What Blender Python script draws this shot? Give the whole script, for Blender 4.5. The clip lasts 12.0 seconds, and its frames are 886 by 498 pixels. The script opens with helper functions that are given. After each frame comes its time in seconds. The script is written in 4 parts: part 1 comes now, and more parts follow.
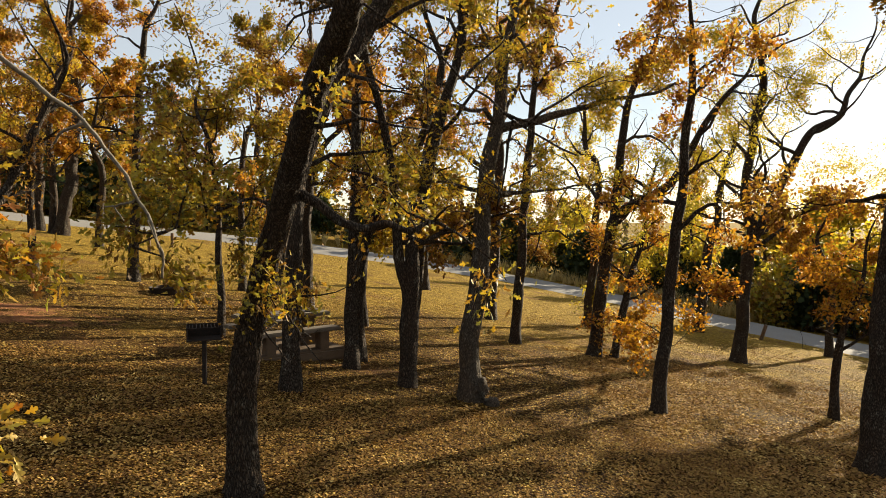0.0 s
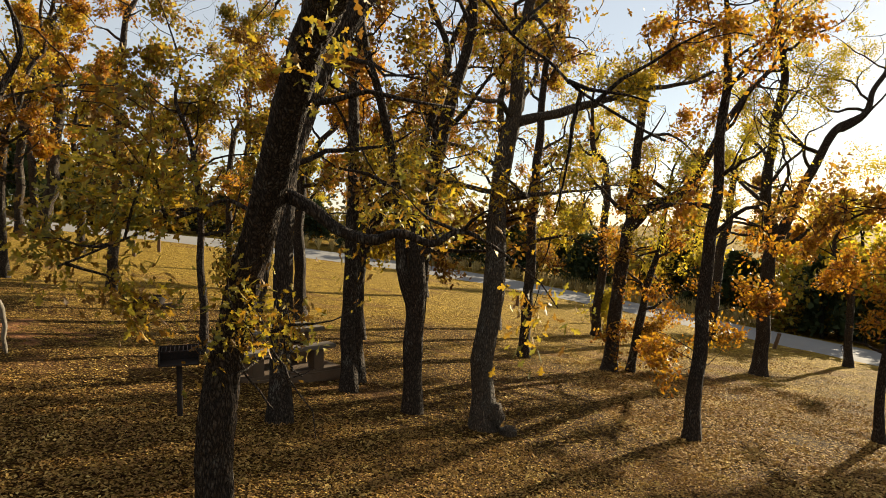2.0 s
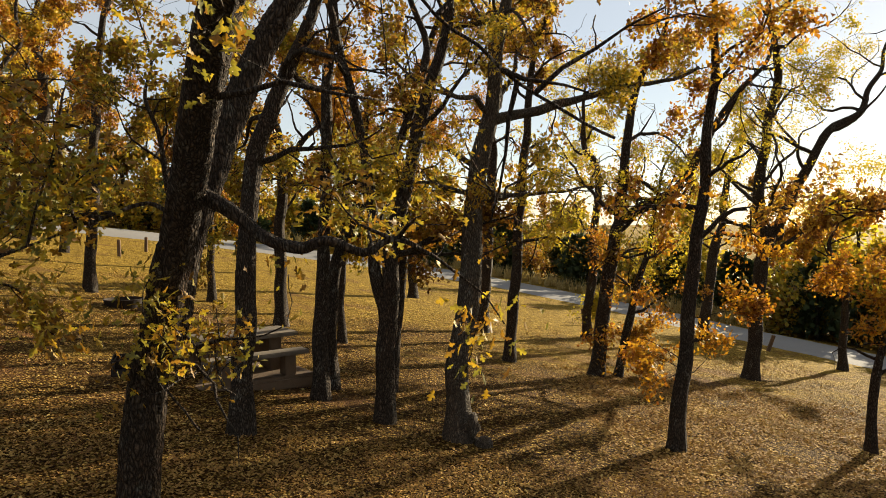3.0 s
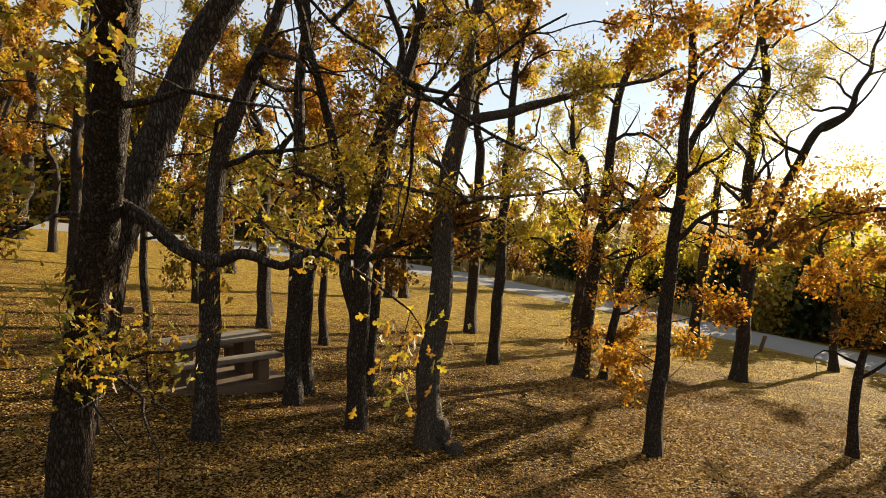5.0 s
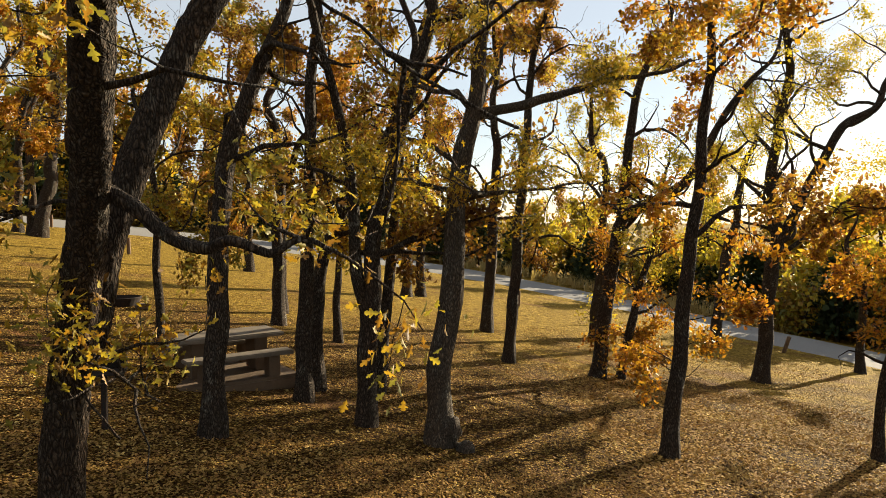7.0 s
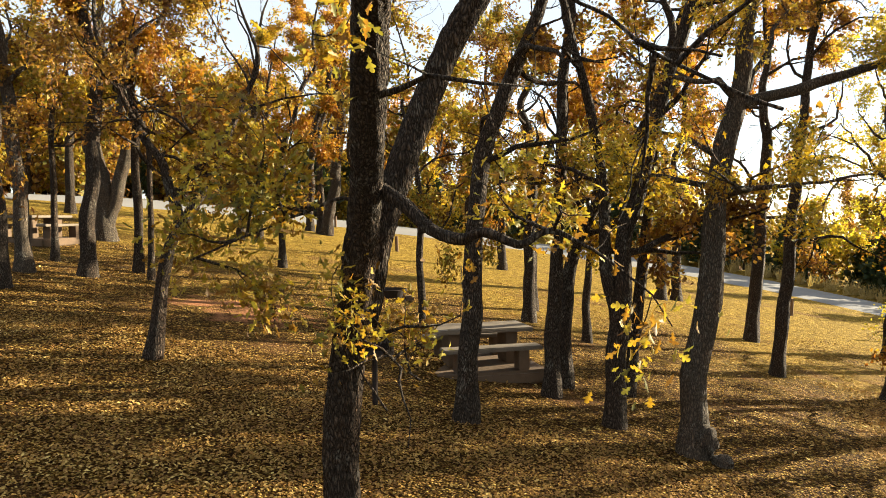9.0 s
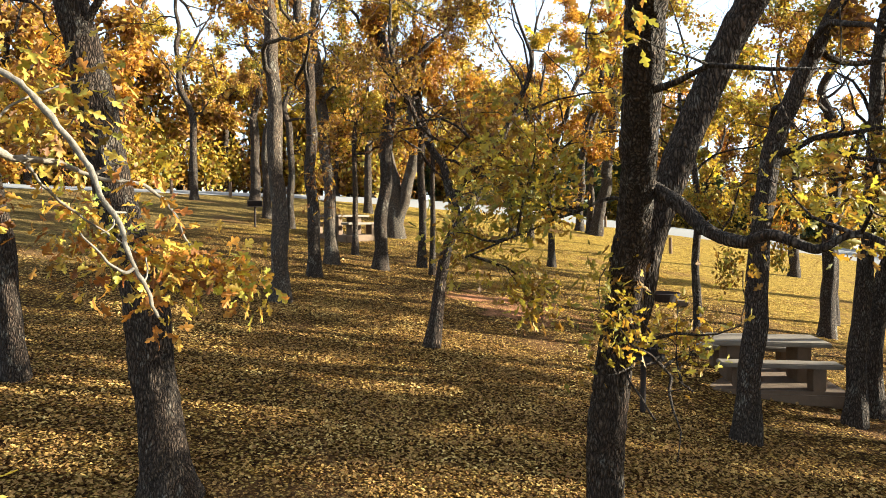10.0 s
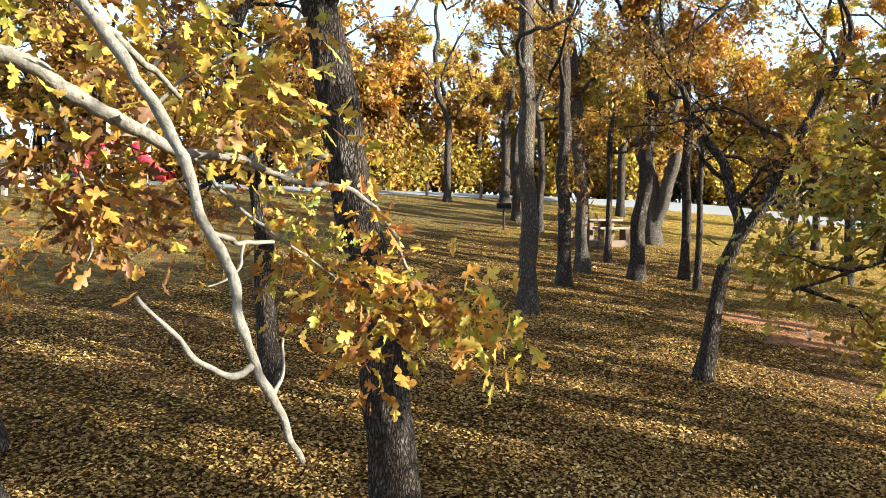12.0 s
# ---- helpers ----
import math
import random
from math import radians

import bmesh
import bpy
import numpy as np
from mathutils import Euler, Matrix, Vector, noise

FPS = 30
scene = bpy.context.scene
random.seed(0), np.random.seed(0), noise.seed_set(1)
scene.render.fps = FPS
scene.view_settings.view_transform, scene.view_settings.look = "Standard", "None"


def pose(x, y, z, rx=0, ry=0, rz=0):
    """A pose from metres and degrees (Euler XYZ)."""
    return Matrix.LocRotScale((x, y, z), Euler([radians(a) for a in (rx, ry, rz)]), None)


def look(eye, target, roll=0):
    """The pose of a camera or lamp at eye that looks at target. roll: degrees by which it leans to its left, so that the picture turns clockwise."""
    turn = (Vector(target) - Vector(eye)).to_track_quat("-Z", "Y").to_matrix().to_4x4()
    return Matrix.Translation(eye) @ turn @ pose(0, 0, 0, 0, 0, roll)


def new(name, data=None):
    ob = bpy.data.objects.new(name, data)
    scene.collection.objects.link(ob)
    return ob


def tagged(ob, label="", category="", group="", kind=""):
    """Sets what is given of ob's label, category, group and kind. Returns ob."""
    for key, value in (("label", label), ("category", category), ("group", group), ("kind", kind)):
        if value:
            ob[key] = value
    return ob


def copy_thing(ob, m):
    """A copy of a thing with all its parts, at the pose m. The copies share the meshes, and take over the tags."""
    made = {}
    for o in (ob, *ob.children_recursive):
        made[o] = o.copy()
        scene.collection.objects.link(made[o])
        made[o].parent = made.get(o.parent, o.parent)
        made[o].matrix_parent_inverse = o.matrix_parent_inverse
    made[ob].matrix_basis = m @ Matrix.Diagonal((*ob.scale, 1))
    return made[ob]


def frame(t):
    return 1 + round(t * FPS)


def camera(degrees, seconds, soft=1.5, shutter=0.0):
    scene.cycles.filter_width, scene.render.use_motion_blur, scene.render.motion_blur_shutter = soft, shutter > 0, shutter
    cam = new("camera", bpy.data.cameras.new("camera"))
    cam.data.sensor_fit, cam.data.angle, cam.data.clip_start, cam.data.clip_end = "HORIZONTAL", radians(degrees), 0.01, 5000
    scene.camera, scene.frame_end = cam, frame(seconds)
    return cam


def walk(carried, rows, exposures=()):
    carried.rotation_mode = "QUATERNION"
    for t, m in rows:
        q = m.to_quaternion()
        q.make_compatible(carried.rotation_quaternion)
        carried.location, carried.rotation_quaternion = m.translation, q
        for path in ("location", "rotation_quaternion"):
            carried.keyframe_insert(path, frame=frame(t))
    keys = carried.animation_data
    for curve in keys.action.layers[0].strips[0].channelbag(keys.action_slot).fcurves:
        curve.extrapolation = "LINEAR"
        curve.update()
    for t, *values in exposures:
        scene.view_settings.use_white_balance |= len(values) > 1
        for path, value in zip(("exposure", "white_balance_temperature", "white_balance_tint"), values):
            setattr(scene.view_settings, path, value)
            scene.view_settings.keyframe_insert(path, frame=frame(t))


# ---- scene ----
cam = camera(66.07, 12.0, soft=0.4)
PATH = [
    (0.0, pose(-0.000, 0.000, 3.000, 87.19, 0.09, 0.00)),
    (0.5, pose(-0.100, 0.383, 3.003, 87.24, 0.05, -0.15)),
    (1.0, pose(-0.193, 0.799, 3.004, 87.35, 0.05, -0.27)),
    (1.5, pose(-0.272, 1.142, 3.023, 87.39, 0.04, -0.39)),
    (2.0, pose(-0.251, 1.424, 3.029, 87.44, 0.14, -0.52)),
    (2.5, pose(-0.032, 1.671, 3.041, 87.43, 0.11, -0.57)),
    (3.0, pose(0.138, 1.875, 3.070, 87.36, 0.02, -0.65)),
    (5.0, pose(0.593, 2.011, 3.151, 87.19, -0.01, -0.61)),
    (5.5, pose(0.705, 2.061, 3.142, 87.16, -0.10, -0.59)),
    (6.0, pose(0.736, 2.110, 3.113, 87.18, -0.13, -0.20)),
    (6.5, pose(0.732, 2.173, 3.091, 87.20, -0.10, 0.23)),
    (8.5, pose(0.784, 2.120, 3.026, 87.35, 0.29, 13.17)),
    (9.0, pose(0.778, 2.096, 3.023, 87.33, 0.20, 22.04)),
    (9.5, pose(0.776, 2.086, 3.017, 87.36, 0.08, 32.62)),
    (10.0, pose(0.778, 2.111, 3.024, 87.37, 0.01, 44.42)),
    (10.5, pose(0.719, 2.185, 3.017, 87.31, -0.05, 55.89)),
    (11.0, pose(0.498, 2.355, 3.035, 87.30, -0.29, 62.08)),
    (11.5, pose(0.163, 2.543, 3.053, 87.33, -0.50, 63.94)),
    (12.0, pose(-0.257, 2.718, 3.086, 87.38, -0.77, 64.94)),
]
walk(cam, PATH, exposures=[(0.0, 1.58, 6550, 10), (3.0, 1.5, 6600, 10), (5.0, 1.65, 6550, 10), (6.5, 1.62, 6550, 10), (8.5, 2.0, 6600, 9), (9.5, 2.45, 6000, 8), (10.5, 2.66, 5300, 6), (11.2, 2.62, 5200, 6), (12.0, 2.56, 5150, 6)])

# ---- world, sun ----
SUN_AZ, SUN_EL = 43.5, 16.0          # degrees clockwise from +y, degrees above the horizon
world = bpy.data.worlds.new("sky")
scene.world = world
world.use_nodes = True
wn = world.node_tree
wn.nodes.clear()
sky = wn.nodes.new("ShaderNodeTexSky")
sky.sky_type, sky.sun_disc = "NISHITA", False
sky.sun_elevation, sky.sun_rotation = radians(SUN_EL), radians(SUN_AZ)
sky.air_density, sky.dust_density, sky.ozone_density = 0.9, 0.2, 1.2
bg = wn.nodes.new("ShaderNodeBackground")
bg.inputs["Strength"].default_value = 0.024
wout = wn.nodes.new("ShaderNodeOutputWorld")
haze = wn.nodes.new("ShaderNodeMix")          # thin even haze over the whole sky
haze.data_type, haze.blend_type = "RGBA", "ADD"
haze.inputs["Factor"].default_value = 1.0
haze.inputs[7].default_value = (6.4, 6.4, 6.1, 1)
for link_from, link_to in ((sky.outputs[0], haze.inputs[6]), (haze.outputs[2], bg.inputs[0])):
    wn.links.new(link_from, link_to)
wn.links.new(bg.outputs[0], wout.inputs[0])

sun_dir = Vector((math.sin(radians(SUN_AZ)) * math.cos(radians(SUN_EL)), math.cos(radians(SUN_AZ)) * math.cos(radians(SUN_EL)), math.sin(radians(SUN_EL))))
sun_data = bpy.data.lights.new("sun", "SUN")
sun_data.energy, sun_data.angle, sun_data.color = 5.0, radians(0.55), (1.0, 0.86, 0.61)
sun = new("sun", sun_data)
sun.matrix_world = look(sun_dir * 200, (0, 0, 0))


# ---- material helpers ----
def mat(name):
    m = bpy.data.materials.new(name)
    m.use_nodes = True
    nt = m.node_tree
    nt.nodes.clear()
    out = nt.nodes.new("ShaderNodeOutputMaterial")
    return m, nt, out


def node(nt, kind, **kw):
    n = nt.nodes.new("ShaderNode" + kind)
    for k, v in kw.items():
        n.inputs[k.replace("_", " ")].default_value = v
    return n


def ramp(nt, fac, stops):
    r = nt.nodes.new("ShaderNodeValToRGB")
    e = r.color_ramp.elements
    while len(e) < len(stops):
        e.new(0.5)
    for el, (p, c) in zip(e, stops):
        el.position, el.color = p, (*c, 1)
    nt.links.new(fac, r.inputs[0])
    return r.outputs[0]


def noise_tex(nt, vec, scale, detail=4.0, rough=0.6):
    n = node(nt, "TexNoise", Scale=scale, Detail=detail, Roughness=rough)
    nt.links.new(vec, n.inputs["Vector"])
    return n.outputs[0]


def mixc(nt, fac, a, b, mode="MIX"):
    m = nt.nodes.new("ShaderNodeMix")
    m.data_type, m.blend_type = "RGBA", mode
    for sock, v in ((0, fac), (6, a), (7, b)):
        if isinstance(v, (int, float)):
            m.inputs[sock].default_value = v
        elif isinstance(v, tuple):
            m.inputs[sock].default_value = (*v, 1)
        else:
            nt.links.new(v, m.inputs[sock])
    return m.outputs[2]


def math_node(nt, op, a, b=0.0):
    m = nt.nodes.new("ShaderNodeMath")
    m.operation = op
    for i, v in ((0, a), (1, b)):
        if isinstance(v, (int, float)):
            m.inputs[i].default_value = v
        else:
            nt.links.new(v, m.inputs[i])
    return m.outputs[0]


def coords(nt, sx=1, sy=1, sz=1, world_space=False):
    if world_space:
        src = nt.nodes.new("ShaderNodeNewGeometry").outputs["Position"]
    else:
        src = nt.nodes.new("ShaderNodeTexCoord").outputs["Object"]
    mp = nt.nodes.new("ShaderNodeMapping")
    mp.inputs["Scale"].default_value = (sx, sy, sz)
    nt.links.new(src, mp.inputs[0])
    return mp.outputs[0]


def surface(nt, out, color, rough=0.8, metal=0.0, bump=None, strength=0.4, dist=0.02, spec=0.3):
    p = node(nt, "BsdfPrincipled", Metallic=metal)
    p.inputs["Specular IOR Level"].default_value = spec
    for k, v in (("Base Color", color), ("Roughness", rough)):
        if isinstance(v, tuple):
            p.inputs[k].default_value = (*v, 1)
        elif isinstance(v, (int, float)):
            p.inputs[k].default_value = v
        else:
            nt.links.new(v, p.inputs[k])
    if bump is not None:
        b = node(nt, "Bump", Strength=strength, Distance=dist)
        nt.links.new(bump, b.inputs["Height"])
        nt.links.new(b.outputs[0], p.inputs["Normal"])
    nt.links.new(p.outputs[0], out.inputs[0])
    return p


def bark_material(name, dark, light, lichen=0.25, grain=44.0):
    """Furrowed oak bark: long plates parted by dark cracks, flecks of grey lichen."""
    m, nt, out = mat(name)
    v = coords(nt, 1, 1, 0.26, True)
    vor = node(nt, "TexVoronoi", Scale=grain)
    vor.feature = "DISTANCE_TO_EDGE"
    warp = node(nt, "TexNoise", Scale=7.0, Detail=4.0)
    nt.links.new(v, warp.inputs["Vector"])
    add = nt.nodes.new("ShaderNodeVectorMath")
    add.operation = "MULTIPLY_ADD"
    nt.links.new(warp.outputs["Color"], add.inputs[0])
    add.inputs[1].default_value = (0.14, 0.14, 0.09)
    nt.links.new(v, add.inputs[2])
    nt.links.new(add.outputs[0], vor.inputs["Vector"])
    ridge = ramp(nt, vor.outputs["Distance"], [(0.0, (0, 0, 0)), (0.45, (1, 1, 1))])
    fine = noise_tex(nt, coords(nt, 1, 1, 0.5, True), 75.0, 6.0, 0.7)
    rough = ramp(nt, fine, [(0.35, (0.35, 0.33, 0.31)), (0.68, (1.15, 1.12, 1.08))])
    col = mixc(nt, 1.0, mixc(nt, ridge, dark, light), rough, "MULTIPLY")
    broad = noise_tex(nt, coords(nt, 1, 1, 0.4, True), 2.1, 4.0, 0.6)
    col = mixc(nt, ramp(nt, broad, [(0.4, (0, 0, 0)), (0.7, (0.6, 0.6, 0.6))]), col, mixc(nt, 1.0, col, (1.25, 0.95, 0.72), "MULTIPLY"))
    patch = noise_tex(nt, coords(nt, 1, 1, 0.6, True), 5.5, 6.0, 0.75)
    pm = ramp(nt, patch, [(0.55, (0, 0, 0)), (0.63, (1, 1, 1))])
    pm = math_node(nt, "MULTIPLY", pm, math_node(nt, "MULTIPLY", ridge, lichen))
    col = mixc(nt, pm, col, (0.42, 0.41, 0.34))
    h = math_node(nt, "ADD", ridge, math_node(nt, "MULTIPLY", fine, 0.7))
    surface(nt, out, col, 0.9, bump=h, strength=1.0, dist=0.03, spec=0.2)
    return m


def leaf_material(name, stops, glow=0.5, island=True, rough=0.55, spec=0.35):
    m, nt, out = mat(name)
    if island:
        rnd = nt.nodes.new("ShaderNodeNewGeometry").outputs["Random Per Island"]
    else:
        rnd = nt.nodes.new("ShaderNodeObjectInfo").outputs["Random"]
    drift = ramp(nt, noise_tex(nt, coords(nt, 1, 1, 1, True), 1.1, 2.0, 0.5), [(0.36, (0, 0, 0)), (0.64, (1, 1, 1))])
    rnd = math_node(nt, "ADD", math_node(nt, "MULTIPLY", rnd, 0.6), math_node(nt, "MULTIPLY", drift, 0.4))
    col = ramp(nt, rnd, stops)
    spots = noise_tex(nt, coords(nt, 1, 1, 1, True), 45.0, 3.0)
    col = mixc(nt, ramp(nt, spots, [(0.45, (0, 0, 0)), (0.75, (0.75, 0.75, 0.75))]), col, mixc(nt, 1.0, col, (0.62, 0.42, 0.25), "MULTIPLY"))
    p = surface(nt, out, col, rough, spec=spec)
    tr = node(nt, "BsdfTranslucent")
    nt.links.new(mixc(nt, 1.0, col, (1.0, 0.92, 0.55), "MULTIPLY"), tr.inputs["Color"])
    mx = node(nt, "MixShader", Fac=glow)
    nt.links.new(p.outputs[0], mx.inputs[1])
    nt.links.new(tr.outputs[0], mx.inputs[2])
    nt.links.new(mx.outputs[0], out.inputs[0])
    return m


GOLD = leaf_material("leaf_gold", [(0.0, (0.098, 0.049, 0.019)), (0.2, (0.253, 0.131, 0.023)), (0.4, (0.486, 0.338, 0.032)), (0.55, (0.564, 0.415, 0.037)), (0.75, (0.253, 0.229, 0.037)), (1.0, (0.117, 0.109, 0.028))], 0.5)
ORANGE = leaf_material("leaf_orange", [(0.0, (0.116, 0.049, 0.018)), (0.3, (0.330, 0.130, 0.022)), (0.5, (0.524, 0.282, 0.028)), (0.65, (0.486, 0.315, 0.034)), (0.85, (0.24, 0.09, 0.020)), (1.0, (0.156, 0.141, 0.031))], 0.5)
OLIVE = leaf_material("leaf_olive", [(0.0, (0.106, 0.114, 0.033)), (0.25, (0.231, 0.216, 0.041)), (0.45, (0.443, 0.357, 0.041)), (0.65, (0.308, 0.173, 0.028)), (0.85, (0.144, 0.076, 0.023)), (1.0, (0.270, 0.270, 0.045))], 0.5)
YELLOWGREEN = leaf_material("leaf_yellow_green", [(0.0, (0.196, 0.196, 0.034)), (0.3, (0.460, 0.414, 0.046)), (0.55, (0.598, 0.483, 0.052)), (0.75, (0.322, 0.310, 0.044)), (0.9, (0.437, 0.230, 0.029)), (1.0, (0.184, 0.086, 0.021))], 0.6)
RUST = leaf_material("leaf_rust", [(0.0, (0.083, 0.037, 0.017)), (0.3, (0.184, 0.084, 0.025)), (0.5, (0.330, 0.174, 0.032)), (0.7, (0.447, 0.293, 0.039)), (0.85, (0.194, 0.146, 0.032)), (1.0, (0.108, 0.048, 0.018))], 0.48)
PALELEAF = leaf_material("leaf_pale", [(0.0, (0.352, 0.311, 0.036)), (0.2, (0.528, 0.407, 0.072)), (0.4, (0.440, 0.266, 0.030)), (0.6, (0.264, 0.252, 0.030)), (0.8, (0.546, 0.429, 0.096)), (0.93, (0.370, 0.163, 0.024)), (1.0, (0.211, 0.074, 0.018))])
MIXED = leaf_material("leaf_mixed", [(0.0, (0.14, 0.18, 0.03)), (0.2, (0.38, 0.38, 0.05)), (0.4, (0.54, 0.42, 0.06)), (0.6, (0.40, 0.18, 0.03)), (0.8, (0.15, 0.06, 0.02)), (0.92, (0.48, 0.40, 0.07)), (1.0, (0.20, 0.24, 0.04))])
LITTER = leaf_material("leaf_litter", [(0.0, (0.137, 0.072, 0.033)), (0.25, (0.274, 0.159, 0.057)), (0.5, (0.440, 0.283, 0.089)), (0.7, (0.220, 0.121, 0.046)), (0.85, (0.604, 0.427, 0.140)), (1.0, (0.770, 0.592, 0.229))], 0.15, True, 0.8, 0.05)
CEDAR = leaf_material("cedar_needles", [(0.0, (0.020, 0.035, 0.014)), (0.5, (0.035, 0.055, 0.02)), (1.0, (0.06, 0.07, 0.025))], 0.2)
GRASS = leaf_material("dry_grass", [(0.0, (0.42, 0.33, 0.13)), (0.5, (0.55, 0.44, 0.20)), (1.0, (0.33, 0.28, 0.11))], 0.4)
BARK = bark_material("bark", (0.016, 0.012, 0.009), (0.165, 0.13, 0.10), 0.45)
BARK_PALE = bark_material("bark_pale", (0.05, 0.042, 0.034), (0.23, 0.19, 0.145), 0.6)


def twig_material():
    """Smooth pale bark of a dead branch, with grey weathering and small dark scars."""
    m, nt, out = mat("bark_branch")
    pos = coords(nt, 1, 1, 1, True)
    g = noise_tex(nt, pos, 55.0, 5.0, 0.65)
    blotch = noise_tex(nt, pos, 14.0, 4.0, 0.6)
    col = ramp(nt, g, [(0.3, (0.070, 0.055, 0.040)), (0.48, (0.150, 0.128, 0.098)), (0.75, (0.210, 0.185, 0.150))])
    col = mixc(nt, ramp(nt, blotch, [(0.5, (0, 0, 0)), (0.62, (0.6, 0.6, 0.6))]), col, (0.10, 0.08, 0.06))
    surface(nt, out, col, 0.85, bump=g, strength=0.9, dist=0.006, spec=0.25)
    return m


BARK_TWIG = twig_material()


# ---- terrain ----
def terrain(x, y):
    """Height of the hillside: a steady fall towards +x, flattening far off."""
    z = -0.142 * x - 0.0217 * y
    d = math.hypot(x, y)
    if y > 0 and d > 44:
        z += 0.0016 * min(d - 44, 30) ** 2 * max(0.0, min(1.0, (22 - abs(x + 4)) / 14))
    lo, hi = -9.0, 4.2
    if z > hi:
        z = hi + 2.2 * math.tanh((z - hi) / 6)
    if z < lo:
        z = lo + 16 * math.tanh((z - lo) / 16)
    # slight unevenness of the soil
    z += 0.05 * noise.noise((x * 0.35, y * 0.35, 0)) + 0.02 * noise.noise((x * 1.3, y * 1.3, 4))
    return z


def mesh_object(name, verts, faces, material, parent=None, smooth=False, label="", kind=""):
    me = bpy.data.meshes.new(name)
    me.from_pydata(verts, [], faces)
    if material:
        me.materials.append(material)
    if smooth:
        me.polygons.foreach_set("use_smooth", [True] * len(me.polygons))
    me.update()
    ob = new(name, me)
    if parent:
        ob.parent = parent
    if label or kind:
        tagged(ob, label, kind=kind)
    return ob


def part(name, bm, material, parent, label=""):
    me = bpy.data.meshes.new(name)
    bm.to_mesh(me)
    bm.free()
    me.materials.append(material)
    ob = new(name, me)
    ob.parent = parent
    if label:
        ob["label"] = label
    return ob


def thing(name, x, y, z, turn, label, category, group="", kind=""):
    e = new(name)
    e.matrix_basis = pose(x, y, z, 0, 0, turn)
    return tagged(e, label, category, group, kind)


def steps(a, b, fine_a, fine_b, fine):
    """Coordinates from a to b, evenly spaced inside the fine stretch and widening outside."""
    out = list(np.arange(fine_a, fine_b + 1e-6, fine))
    s, p = fine, fine_b
    while p < b:
        s *= 1.35
        p = min(p + s, b)
        out.append(p)
    s, p = fine, fine_a
    while p > a:
        s *= 1.35
        p = max(p - s, a)
        out.insert(0, p)
    return out


def ground_material():
    m, nt, out = mat("leaf_strewn_soil")
    pos = coords(nt, 1, 1, 1, True)
    # fallen leaves: cells of several browns, over soil
    cell = node(nt, "TexVoronoi", Scale=27.0, Randomness=1.0)
    nt.links.new(pos, cell.inputs["Vector"])
    tone = node(nt, "SeparateColor")
    nt.links.new(cell.outputs["Color"], tone.inputs[0])
    leaves = ramp(nt, tone.outputs[0], [(0.0, (0.051, 0.025, 0.009)), (0.35, (0.163, 0.090, 0.025)), (0.65, (0.275, 0.168, 0.042)), (0.88, (0.481, 0.329, 0.090)), (1.0, (0.567, 0.415, 0.130))])
    gaps = ramp(nt, cell.outputs["Distance"], [(0.25, (1, 1, 1)), (0.55, (0.25, 0.22, 0.2))])
    leaves = mixc(nt, 1.0, leaves, gaps, "MULTIPLY")
    grain = noise_tex(nt, pos, 22.0, 6.0, 0.7)
    soil = ramp(nt, grain, [(0.3, (0.081, 0.042, 0.019)), (0.7, (0.173, 0.090, 0.040))])
    straw = ramp(nt, noise_tex(nt, coords(nt, 1, 1, 1, True), 30.0, 5.0, 0.7), [(0.3, (0.27, 0.18, 0.03)), (0.7, (0.53, 0.365, 0.062))])
    sep = nt.nodes.new("ShaderNodeSeparateXYZ")
    nt.links.new(pos, sep.inputs[0])
    # open mown grass under the fallen leaves, away from the trees
    wob = noise_tex(nt, pos, 0.25, 3.0)
    far = math_node(nt, "ADD", math_node(nt, "MULTIPLY", sep.outputs[1], 0.06), math_node(nt, "MULTIPLY", wob, 2.0))
    far = ramp(nt, math_node(nt, "SUBTRACT", far, 1.9), [(0.15, (0, 0, 0)), (0.6, (0.6, 0.6, 0.6))])
    cover = mixc(nt, math_node(nt, "MULTIPLY", far, 0.75), leaves, straw)
    bare = noise_tex(nt, coords(nt, 0.55, 0.9, 1, True), 0.55, 5.0, 0.6)
    bare = ramp(nt, bare, [(0.56, (0, 0, 0)), (0.66, (0.65, 0.65, 0.65))])
    # the worn patch of red earth by the fire ring
    px = math_node(nt, "MULTIPLY", math_node(nt, "ADD", sep.outputs[0], 9.2), 0.25)
    py = math_node(nt, "MULTIPLY", math_node(nt, "SUBTRACT", sep.outputs[1], 14.4), 0.38)
    r2 = math_node(nt, "ADD", math_node(nt, "POWER", px, 2.0), math_node(nt, "POWER", py, 2.0))
    r2 = math_node(nt, "ADD", r2, math_node(nt, "MULTIPLY", noise_tex(nt, pos, 1.6, 4.0, 0.7), 1.6))
    red = ramp(nt, r2, [(0.75, (0.9, 0.9, 0.9)), (1.35, (0, 0, 0))])
    redsoil = ramp(nt, grain, [(0.3, (0.230, 0.097, 0.049)), (0.7, (0.378, 0.176, 0.085))])
    # upslope grass: dull grass, with part of the slope's shade put into its colour
    shaded_turf = ramp(nt, noise_tex(nt, coords(nt, 1, 1, 1, True), 26.0, 5.0, 0.7), [(0.3, (0.086, 0.061, 0.021)), (0.7, (0.184, 0.131, 0.043))])
    up = math_node(nt, "ADD", math_node(nt, "MULTIPLY", sep.outputs[0], -0.10), math_node(nt, "MULTIPLY", sep.outputs[1], -0.08))
    up = math_node(nt, "ADD", up, math_node(nt, "MULTIPLY", noise_tex(nt, pos, 0.5, 4.0, 0.65), 0.8))
    up = math_node(nt, "SUBTRACT", up, 0.55)
